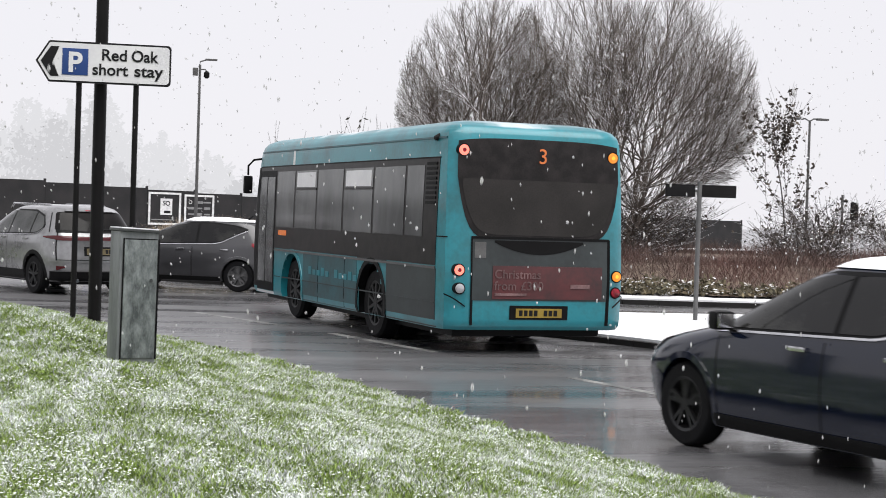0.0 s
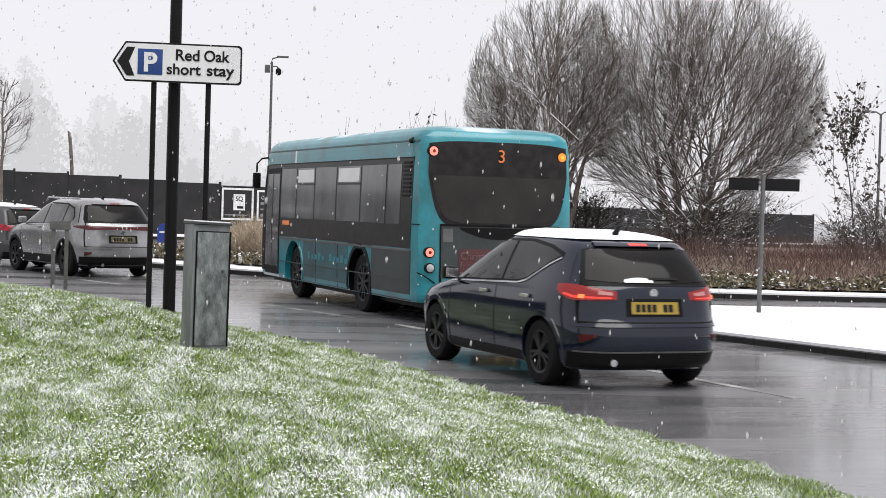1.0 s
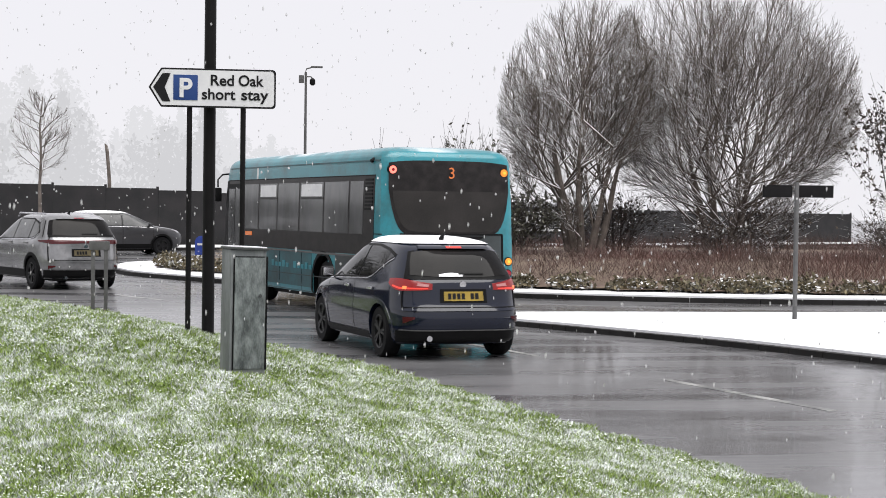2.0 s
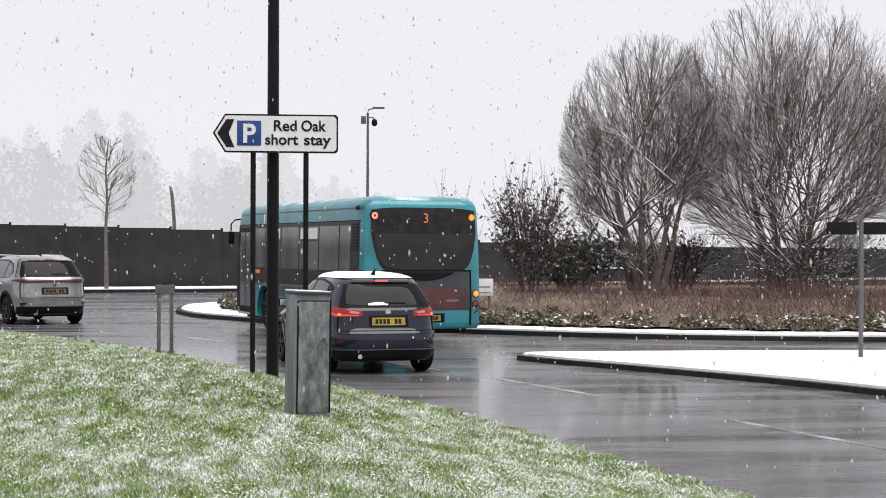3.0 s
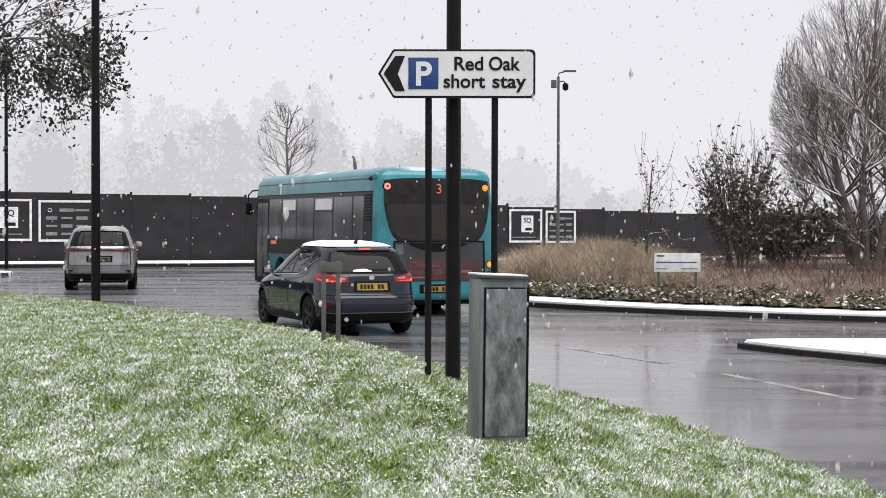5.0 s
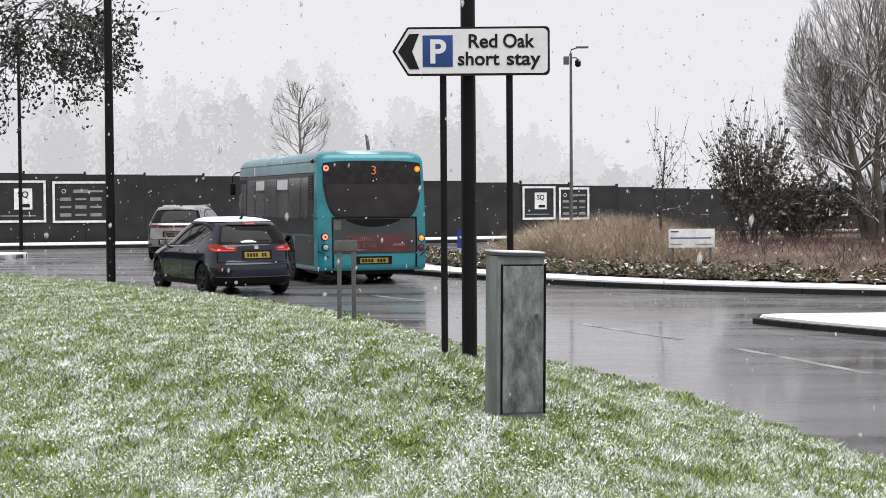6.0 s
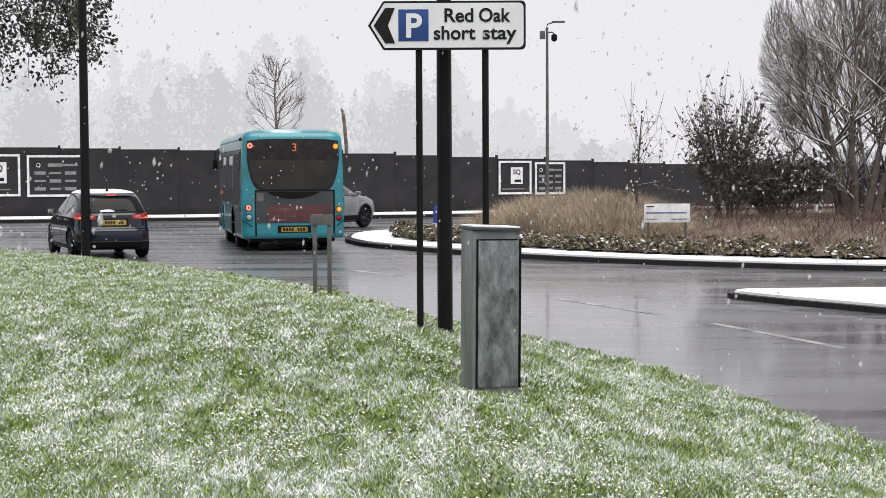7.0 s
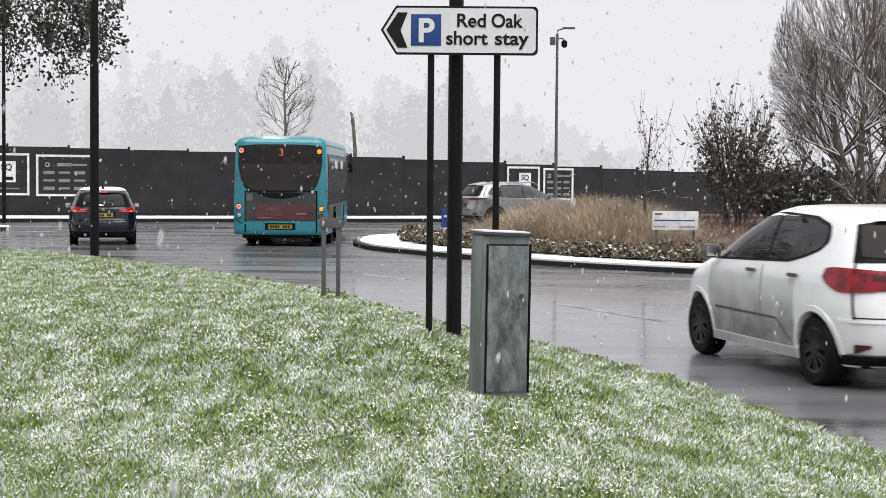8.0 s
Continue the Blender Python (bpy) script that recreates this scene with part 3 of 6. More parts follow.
# painted lines
lines = thing("road_marking", Matrix(), "worn white broken lane line on wet asphalt", "road marking", "", "structure")
for (ax, ay), (bx, by), wd in (((1.55, 24.0), (2.65, 21.4), 0.11), ((3.15, 20.1), (4.05, 17.3), 0.11), ((4.9, 14.4), (5.7, 11.6), 0.11), ((0.2, 27.6), (0.95, 25.6), 0.11), ((-1.9, 31.2), (-0.9, 29.4), 0.11), ((-16.2, 52.2), (-12.6, 51.6), 0.5), ((-17.5, 56.5), (-13.4, 56.7), 0.5)):
    d = Vector((bx - ax, by - ay)).normalized()
    s = Vector((-d.y, d.x)) * wd / 2
    a, b = Vector((ax, ay)), Vector((bx, by))
    part("painted_line", prism([tuple(a - s), tuple(b - s), tuple(b + s), tuple(a + s)], 0.0, 0.005), M_PAINT_LINE, lines, smooth=False)
island("small_island", spline([(-14.4, 52.6), (-14.9, 51.3), (-17, 50.2), (-20, 49.5), (-21, 51.5), (-18, 53), (-15.6, 53.3)], 4, True), "small kerbed island capped with snow", 0.12)

# ---- hoarding ----
hoard = thing("hoarding", Matrix(), "long black site hoarding of flat boards with posts", "hoarding", "", "structure")
for (ax, ay, az), (bx, by, bz) in zip(FENCE, FENCE[1:]):
    ln = math.dist((ax, ay), (bx, by))
    n = max(1, round(ln / 2.44))
    ang = math.atan2(by - ay, bx - ax)
    for i in range(n):
        t = (i + 0.5) / n
        z = az + (bz - az) * t
        m = Matrix.Translation((ax + (bx - ax) * t, ay + (by - ay) * t, 0)) @ Matrix.Rotation(ang, 4, "Z")
        part("board", boxed(0, 0, z / 2 - 0.05, ln / n - 0.008, 0.05 + 0.012 * (i % 2), z + 0.1, m=m), M_HOARD, hoard, smooth=False)
        part("post", boxed(ln / n / 2, 0.06, z / 2, 0.09, 0.09, z + 0.16, m=m), M_HOARD, hoard, smooth=False)


def fence_pose(x):
    p = np.array(FENCE)
    i = int(np.clip(np.searchsorted(p[:, 0], x) - 1, 0, len(p) - 2))
    t = (x - p[i, 0]) / (p[i + 1, 0] - p[i, 0])
    y = p[i, 1] + t * (p[i + 1, 1] - p[i, 1])
    return Matrix.Translation((x, y, 0)) @ Matrix.Rotation(math.atan2(p[i + 1, 1] - p[i, 1], p[i + 1, 0] - p[i, 0]), 4, "Z")


def poster(x0, x1, z0, z1, white):
    """A white-framed notice fixed to the hoarding."""
    m = fence_pose((x0 + x1) / 2)
    w, h = (x1 - x0) / math.cos(m.to_euler().z), z1 - z0
    root = thing("framed_notice", m @ Matrix.Translation((0, -0.06, z0)), "white-framed black notice on the hoarding" + (" with a white sheet" if white else " with small white print"), "notice", "hoarding notices")
    f = 0.09
    part("panel", boxed(0, 0, h / 2, w, 0.02, h), M_HOARD, root, smooth=False)
    for cx_, cz_, sx_, sz_ in ((0, f / 2, w, f), (0, h - f / 2, w, f), (-w / 2 + f / 2, h / 2, f, h - 2 * f), (w / 2 - f / 2, h / 2, f, h - 2 * f)):
        part("frame_bar", boxed(cx_, -0.02, cz_, sx_, 0.03, sz_), M_WHITE, root, smooth=False)
    if white:
        part("white_sheet", boxed(0.05 * w, -0.018, h * 0.56, w * 0.36, 0.012, h * 0.5), M_WHITE, root, smooth=False)
        text("lettering", "SQ", h * 0.2, M_SIGN_BLACK, root, Matrix.Translation((0.05 * w, -0.028, h * 0.6)) @ pose(0, 0, 0, 90), "CENTER", 0.006)
        part("print_bar", boxed(0.08 * w, -0.026, h * 0.4, w * 0.2, 0.006, h * 0.08), M_SIGN_BLACK, root, smooth=False)
        part("print_bar", boxed(-0.05 * w, -0.016, h * 0.16, w * 0.7, 0.006, h * 0.03), M_GREYPRINT, root, smooth=False)
    else:
        bm = bmesh.new()
        tube(bm, [(-w * 0.3 + 0.08 * math.cos(a), -0.018, h * 0.76 + 0.08 * math.sin(a)) for a in [k * math.tau / 6 for k in range(7)]], 0.014, 5)
        part("emblem", bm, M_WHITE, root)
        for r in range(4):
            for c in range(3):
                if r == 0 and c == 0:
                    continue
                part("print_bar", boxed((-0.27 + 0.27 * c) * w, -0.016, h * (0.76 - 0.19 * r), w * (0.2 if r else 0.26), 0.006, h * (0.05 + 0.03 * ((r + c) % 2))), M_GREYPRINT, root, smooth=False)


poster(-18.85, -17.0, 0.95, 2.61, True)
poster(-16.75, -14.65, 0.92, 2.57, False)
poster(2.07, 3.53, 0.84, 2.3, True)
poster(3.69, 5.06, 0.82, 2.24, False)
poster(16.2, 17.25, 0.8, 1.84, True)
poster(17.35, 18.4, 0.8, 1.84, False)


# ---- street furniture ----
def direction_sign():
    z0 = float(turf_z(0, 13.4))
    root = thing("direction_sign", Matrix.Translation((0, 13.4, 0)), "white arrow-shaped parking direction sign on two black posts", "road sign")
    for x in (-0.215, 0.305):
        part("post", tubed([(x, 0, z0 - 0.1), (x, 0, 3.1)], 0.027, 14), M_BLACKPOLE, root, "black painted steel post")
    zc, h, l, r, tip = 2.97, 0.19, -0.50, 0.62, -0.61

    def plate(inset, y0, y1):
        bm = bmesh.new()
        hh, rr = h - inset, 0.035
        out = [(tip + inset * 1.25, 0)]
        for cxx, czz, a0 in ((l + 0.02 + inset * 0.5, hh - 0.02, 150), (r - inset - rr, hh - rr, 90), (r - inset - rr, -hh + rr, 0), (l + 0.02 + inset * 0.5, -hh + 0.02, -90)):
            rad = rr if cxx > 0 else 0.02
            for k in range(5):
                a = radians(a0 - k * (90 if cxx > 0 else 60) / 4)
                out.append((cxx + rad * math.cos(a), czz + rad * math.sin(a)))
        f = [bm.verts.new((x, y0, zc + z)) for x, z in out]
        b = [bm.verts.new((x, y1, zc + z)) for x, z in out]
        bm.faces.new(f)
        bm.faces.new(b[::-1])
        for i in range(len(f)):
            bm.faces.new((f[i], f[(i + 1) % len(f)], b[(i + 1) % len(f)], b[i]))
        bmesh.ops.triangulate(bm, faces=[q for q in bm.faces if len(q.verts) > 4])
        return bm

    part("border", plate(0, -0.055, -0.028), M_SIGN_BLACK, root, "black sign border", smooth=False)
    part("face", plate(0.017, -0.059, -0.03), M_SIGN_WHITE, root, "white reflective sign face", smooth=False)
    bm = bmesh.new()
    pts = [(-0.565, 0), (-0.475, 0.137), (-0.40, 0.137), (-0.455, 0), (-0.40, -0.137), (-0.475, -0.137)]
    for y in (-0.0595, -0.0635):
        vs = [bm.verts.new((x, y, zc + z)) for x, z in pts]
        bm.faces.new((vs[0], vs[1], vs[2], vs[3]))
        bm.faces.new((vs[0], vs[3], vs[4], vs[5]))
    part("chevron", bm, M_SIGN_BLACK, root, "black chevron pointing along the road", smooth=False)
    part("parking_square", boxed(-0.255, -0.061, zc + 0.002, 0.235, 0.006, 0.245, 0.002), M_SIGN_BLUE, root, "blue parking square")
    face = pose(0, 0, 0, 90)
    text("letter", "P", 0.255, M_SIGN_WHITE, root, Matrix.Translation((-0.258, -0.0665, zc - 0.088)) @ face, "CENTER", 0.007)
    for word, x, dz, wd in (("Red", 0.098, 0.028, 0.225), ("Oak", 0.372, 0.028, 0.245), ("short", 0.062, -0.108, 0.325), ("stay", 0.412, -0.108, 0.265)):
        text("lettering", word, 0.148, M_SIGN_BLACK, root, Matrix.Translation((x, -0.0625, zc + dz)) @ face, "CENTER", 0.0028, width=wd)
    for x in (-0.215, 0.305):
        for dz in (0.1, -0.1):
            part("clamp", boxed(x, 0.0, zc + dz, 0.07, 0.075, 0.03, 0.004), M_GREYPOST, root)


direction_sign()


def column(x, y, z0, top, r, label, lamp=None, name="lamp_column", material=M_BLACKPOLE):
    root = thing(name, Matrix.Translation((x, y, z0)), label, "lamp post")
    part("shaft", tubed([(0, 0, -0.2), (0, 0, top * 0.15), (0, 0, top)], [r, r, r * 0.8], 18), material, root)
    part("base_collar", tubed([(0, 0, -0.05), (0, 0, 0.02), (0, 0, 0.03)], [r * 1.25, r * 1.2, r], 18), material, root)
    if lamp:
        bm = tubed([(0, 0, top - 0.05), (lamp * 0.3, 0, top + 0.06), (lamp, 0, top + 0.08)], 0.03, 8)
        part("arm", bm, material, root)
        part("lantern", boxed(lamp * 1.1, 0, top + 0.05, 0.5, 0.2, 0.09, 0.03), M_GREYPOST, root, "flat grey lantern head")
    return root


column(-0.02, 13.62, float(turf_z(0, 13.6)), 7.6, 0.062, "tall black steel lamp column beside the parking sign", -1.4)
column(-7.61, 34.7, 0.08, 9.0, 0.095, "tall black lamp column at the verge's edge", -1.4)
column(-16.6, 60.2, 0.14, 8.2, 0.07, "slim dark lamp column on the snowy pavement", 1.0)


def cctv_mast():
    root = thing("cctv_mast", Matrix.Translation((3.60, 61.3, -0.16)), "tall grey mast with a lamp arm and security cameras", "camera mast")
    part("shaft", tubed([(0, 0, 0), (0, 0, 3), (0, 0, 7.3)], [0.07, 0.06, 0.045], 12), M_GREYPOST, root)
    part("lamp_arm", tubed([(-0.05, 0, 7.2), (0.02, 0, 7.42), (0.28, 0, 7.5)], 0.028, 8), M_GREYPOST, root)
    part("lantern", boxed(0.42, 0, 7.5, 0.46, 0.18, 0.07, 0.02), M_GREYPOST, root)
    part("junction_box", boxed(-0.17, 0, 7.02, 0.2, 0.18, 0.3, 0.02), M_GREYPOST, root, "grey box on the mast")
    part("bracket", tubed([(0, 0, 7.12), (0.2, 0, 7.12), (0.26, 0, 7.05)], 0.025, 8), M_GREYPOST, root)
    part("camera_dome", tubed([(0.26, 0, 7.06), (0.26, 0, 7.0), (0.26, 0, 6.84), (0.26, 0, 6.78)], [0.05, 0.11, 0.11, 0.05], 12), M_BLACKPLASTIC, root, "dark camera dome")


cctv_mast()


def cabinet():
    z0 = 0.445
    root = thing("street_cabinet", pose(0.268, 10.82, z0, 0, 0.6, 17), "narrow weathered galvanised feeder pillar standing in snowy grass", "utility cabinet")
    w, d, h = 0.305, 0.25, 1.035
    part("body", boxed(0, 0, h / 2 - 0.03, w, d, h + 0.024, 0.005), M_GALV, root, "dull galvanised steel shell")
    part("door", boxed(0.012, -d / 2 - 0.006, h / 2 - 0.02, w - 0.04, 0.016, h - 0.12, 0.005), M_GALV_WORN, root, "patchy worn steel door")
    tilt = Matrix.Translation((0, 0, h - 0.008)) @ pose(0, 0, 0, 0, 1.6, 0)
    part("lid", boxed(0, -0.004, 0, w + 0.02, d + 0.034, 0.02, 0.004, m=tilt), M_LID, root, "thin overhanging steel lid")
    part("lid_snow", boxed(-0.003, 0.0, 0.014, w + 0.004, d + 0.02, 0.01, 0.003, m=tilt), M_SNOW, root, "thin crust of snow")
    part("door_joint", boxed(-w / 2 + 0.026, -d / 2 - 0.002, h / 2 - 0.02, 0.01, 0.012, h - 0.1), M_BLACKPLASTIC, root, "dark door gap")
    part("door_joint", boxed(0.012, -d / 2 - 0.002, h - 0.075, w - 0.05, 0.012, 0.009), M_BLACKPLASTIC, root, "dark door gap")
    part("lock", tubed([(w / 2 - 0.055, -d / 2 - 0.012, h * 0.62), (w / 2 - 0.055, -d / 2 - 0.022, h * 0.62)], 0.014, 10), M_LID, root, "small round lock")
    for z in (0.25, 0.8):
        part("hinge", tubed([(w / 2 + 0.004, -d / 2, z - 0.05), (w / 2 + 0.004, -d / 2, z + 0.05)], 0.009, 8), M_BLACKPLASTIC, root, "dark hinge")
    part("edge_seal", boxed(w / 2 + 0.004, -d / 2 + 0.004, h / 2 - 0.02, 0.012, 0.03, h - 0.1, 0.003), M_BLACKPLASTIC, root, "dark rubber door seal")
    part("plinth", boxed(0, 0, -0.04, w - 0.02, d - 0.02, 0.12), M_GALV, root)


cabinet()


def stub_sign():
    root = thing("stub_sign", Matrix.Translation((-1.48, 19.65, -0.05)), "low grey two-post nameplate seen from its back", "street nameplate")
    for x in (-0.085, 0.085):
        part("post", boxed(x, 0, 0.93, 0.05, 0.05, 0.92, 0.006), M_GREYPOST, root)
    part("plate", boxed(0.0, -0.03, 1.325, 0.27, 0.02, 0.12, 0.006), M_GREYPOST, root, "grey metal plate back")


stub_sign()


def back_sign():
    root = thing("back_sign", pose(9.42, 22.75, 0.09, 0, 0, -14), "dark direction sign seen from behind on a grey post", "road sign")
    part("post", tubed([(0, 0, 0), (0, 0, 2.25)], 0.038, 12), M_GREYPOST, root)
    part("plate", boxed(-0.31, -0.0, 2.1, 0.48, 0.03, 0.2, 0.012), M_BLACKPOLE, root, "dark plate back")
    part("plate", boxed(0.31, -0.0, 2.1, 0.55, 0.03, 0.2, 0.012), M_BLACKPOLE, root, "dark plate back")
    part("rail", boxed(0, 0.035, 2.1, 0.9, 0.02, 0.04), M_GREYPOST, root)


back_sign()


def sponsor_board():
    x, y = 4.64, 35.5
    root = thing("notice_board", Matrix.Translation((x, y, 0)), "small white notice board on short posts among twigs", "notice board")
    part("panel", boxed(0, 0, 0.93, 0.98, 0.03, 0.40, 0.006), M_WHITE, root, "white panel")
    for dx in (-0.4, 0.4):
        part("post", boxed(dx, 0.035, 0.6, 0.05, 0.04, 0.75), M_GREYPOST, root)
    for cx_, cz_, w_, h_, mm in ((-0.36, 1.07, 0.16, 0.03, M_AD), (-0.02, 0.935, 0.86, 0.024, M_SIGN_BLUE), (-0.33, 0.80, 0.24, 0.022, M_GREYPRINT), (0.25, 0.80, 0.34, 0.022, M_GREYPRINT)):
        part("print_bar", boxed(cx_, -0.018, cz_, w_, 0.006, h_), mm, root, smooth=False)


sponsor_board()


def small_board(x, y, z, w, h):
    root = thing("small_board", Matrix.Translation((x, y, 0)), "small snow-topped white board on thin posts", "notice board")
    part("panel", boxed(0, 0, z, w, 0.03, h, 0.004, Matrix.Rotation(radians(-3), 4, "Y")), M_WHITE, root)
    for dx in (-w * 0.35, w * 0.35):
        part("post", boxed(dx, 0.03, z / 2, 0.04, 0.03, z), M_GREYPOST, root)


small_board(12.9, 50.2, 1.15, 0.55, 0.27)


def bollard():
    root = thing("keep_left_bollard", Matrix.Translation((-0.3, 48, 0.13)), "rounded blue plastic bollard with a white arrow and base", "traffic bollard")
    bm = bmesh.new()
    out = [(-0.19, 0.22)] + [(0.19 * math.cos(a), 0.62 + 0.19 * math.sin(a)) for a in [math.pi - k * math.pi / 10 for k in range(11)]] + [(0.19, 0.22)]
    for y in (-0.06, 0.06):
        bm.faces.new([bm.verts.new((px_, y, pz_)) for px_, pz_ in out])
    bm.verts.ensure_lookup_table()
    n = len(out)
    for i in range(n):
        bm.faces.new((bm.verts[i], bm.verts[(i + 1) % n], bm.verts[n + (i + 1) % n], bm.verts[n + i]))
    part("head", bm, M_BLUE_BOLLARD, root, "deep blue rounded head")
    part("base", boxed(0, 0, 0.11, 0.42, 0.2, 0.22, 0.02), M_WHITE, root, "pale base")
    part("arrow", boxed(-0.02, -0.064, 0.55, 0.2, 0.008, 0.06, 0, Matrix.Translation((0, 0, 0))), M_WHITE, root, "white arrow bar")


bollard()


def hut():
    root = thing("site_cabin", Matrix.Translation((17.2, 84.6, 0)), "white flat-roofed cabin with two windows", "cabin")
    part("wall", boxed(0, 0, 1.1, 3.4, 2.4, 2.2, 0.03), M_SHED, root, "white clad wall")
    part("roof", boxed(0, 0, 2.27, 3.7, 2.7, 0.14, 0.03), M_SNOW, root, "snow-covered flat roof")
    for x in (-0.8, 0.6):
        w_ = part("window", boxed(x, -1.21, 1.35, 0.95, 0.05, 0.9, 0.01), M_WHITE, root)
        part("pane", boxed(x, -1.24, 1.35, 0.78, 0.03, 0.74, 0.006), M_GLASS, w_)


hut()


def signal_post(x, y, top, head):
    root = thing("sign_post", Matrix.Translation((x, y, 0.1)), "slim dark post" + (" with a dark square sign and red band" if head else " with a small bracket"), "post")
    part("pole", tubed([(0, 0, 0), (0, 0, top)], 0.04, 10), M_GREYPOST, root)
    if head:
        part("plate", boxed(0.03, -0.05, top - 0.3, 0.26, 0.03, 0.55, 0.01), M_BLACKPOLE, root, "dark sign plate")
        part("band", tubed([(0, 0, top - 1.25), (0, 0, top - 1.08)], 0.046, 10), M_AD, root, "red reflective band")
    else:
        part("bracket", boxed(0.08, 0, top - 0.2, 0.2, 0.05, 0.07, 0.01), M_BLACKPOLE, root)


signal_post(22.5, 45.0, 2.6, False)
signal_post(22.95, 45.2, 2.4, True)
far_lamp = column(28.1, 60, 0.1, 5.9, 0.06, "slim grey double-headed lamp post far off", 0.5, "street_lamp", M_GREYPOST)
part("arm", tubed([(0, 0, 5.85), (-0.2, 0, 5.96), (-0.5, 0, 5.98)], 0.03, 8), M_GREYPOST, far_lamp)
part("lantern", boxed(-0.55, 0, 5.95, 0.5, 0.2, 0.09, 0.03), M_GREYPOST, far_lamp)


# ---- trees ----
def grow(base, d, length, radius, depth, g, out, spread, up, kids, shrink=0.72, wig=0.12):
    """A limb and all that springs from it."""
    p, n = np.array(base, float), max(2, int(3 + length * 1.2))
    pts = [p.copy()]
    for i in range(n):
        d = d + g.normal(0, wig, 3) + np.array([0, 0, up])
        d = d / np.linalg.norm(d)
        q = p + d * length / n
        f0, f1 = 1 - i / n * 0.6, 1 - (i + 1) / n * 0.6
        out.append((tuple(p), tuple(q), radius * f0, radius * f1))
        p = q
        pts.append(p.copy())
    if depth <= 0:
        return
    for k in range(kids):
        t = g.uniform(0.25, 1.0)
        i = min(int(t * n), n - 1)
        b = pts[i] + (pts[i + 1] - pts[i]) * (t * n - i)
        side = g.normal(0, 1, 3)
        side -= d * side.dot(d)
        side /= np.linalg.norm(side)
        a = spread * g.uniform(0.6, 1.3)
        nd = d * math.cos(a) + side * math.sin(a)
        grow(b, nd, length * shrink * g.uniform(0.65, 1.1), radius * 0.5, depth - 1, g, out, spread, up, kids, shrink, wig)


def bare_tree(name, x, y, z, height, width, stems, seed, label, kids=5, depth=3, r0=0.12, fan=0.55, material=M_BARK, up=0.10, spread=0.42, oval=False, thin=0.0045, first=0.18):
    g = np.random.default_rng(seed)
    root = thing(name, Matrix.Translation((x, y, z)), label, "tree")
    trunk, crown = [], []
    for s in range(stems):
        a = math.tau * (s + g.uniform(-0.3, 0.3)) / stems
        lean = fan * g.uniform(0.25, 1.0)
        d = np.array([math.cos(a) * lean, math.sin(a) * lean, 1.0])
        d /= np.linalg.norm(d)
        b = np.array([math.cos(a), math.sin(a), 0]) * 0.16 * (stems > 1)
        st = height * g.uniform(0.5, 0.62)
        grow(b, d, st, r0 * g.uniform(0.7, 1.1), 0, g, trunk, spread, up * 0.3, 0, wig=0.05)
        seg = trunk[-max(2, int(3 + st * 1.2)):]
        for k in range(kids * 3):
            t = g.uniform(0.06 if oval else first, 1.0)
            sgm = seg[min(int(t * len(seg)), len(seg) - 1)]
            bp = np.array(sgm[0])
            dd = np.array(sgm[1]) - bp
            dd /= np.linalg.norm(dd)
            side = g.normal(0, 1, 3)
            side[:2] += 0.7 * np.array([math.cos(a), math.sin(a)])
            side -= dd * side.dot(dd)
            side /= np.linalg.norm(side)
            an = spread * g.uniform(0.7, 1.5) * (1.5 if oval and t < 0.45 else 1)
            grow(bp, dd * math.cos(an) + side * math.sin(an), (height - bp[2]) * g.uniform(0.35, 0.62), sgm[2] * 0.42, depth - 1, g, crown, spread, up, kids, wig=0.1)
    # draw the crown in to its true outline, an oval
    pts = np.array([s[1] for s in crown])
    sz = height / np.percentile(pts[:, 2], 99.6)
    hz = np.clip(pts[:, 2] * sz / height, 0, 1)
    rad = np.hypot(pts[:, 0], pts[:, 1])
    mids = np.linspace(0.08, 0.97, 12)
    now = np.array([np.percentile(rad[np.abs(hz - q) < 0.09], 93) if (np.abs(hz - q) < 0.09).sum() > 20 else np.nan for q in mids])
    now = np.interp(mids, mids[~np.isnan(now)], now[~np.isnan(now)])
    if oval:
        want = width / 2 * np.interp(mids, [0, 0.1, 0.22, 0.35, 0.5, 0.65, 0.8, 0.9, 1.0], [0.25, 0.62, 0.93, 1.0, 0.97, 0.86, 0.62, 0.40, 0.12])
    else:
        want = width / 2 * now / now.max()
    factor = np.clip(want / now, 0.15, 2.2)

    def fit(segs, thin=0.0045):
        out = []
        for a, b, q, r in segs:
            e = []
            for p in (a, b):
                t = min(max(p[2] * sz / height, 0), 1)
                k = float(np.interp(t, mids, factor))
                low = min(1, t / 0.12)
                k = k * low + (1 - low)
                e.append((p[0] * k, p[1] * k, p[2] * sz))
            out.append((e[0], e[1], max(q, thin), max(r, thin * 0.8)))
        return out

    if stems > 1:
        parts = fit(trunk)
        cuts = [i for i in range(len(trunk)) if i == 0 or trunk[i][0] != trunk[i - 1][1]] + [len(trunk)]
        for a, b in zip(cuts, cuts[1:]):
            st = parts[a:b]
            part("stem", tubed([q[0] for q in st] + [st[-1][1]], [q[2] for q in st] + [st[-1][3]], 7), material, root)
    else:
        st = fit(trunk)
        part("trunk", tubed([q[0] for q in st] + [st[-1][1]], [q[2] for q in st] + [st[-1][3]], 9), material, root)
    tagged(segments_mesh("crown", material, fit(crown, thin), root, 3), kind="stuff")
    return root, fit(crown)


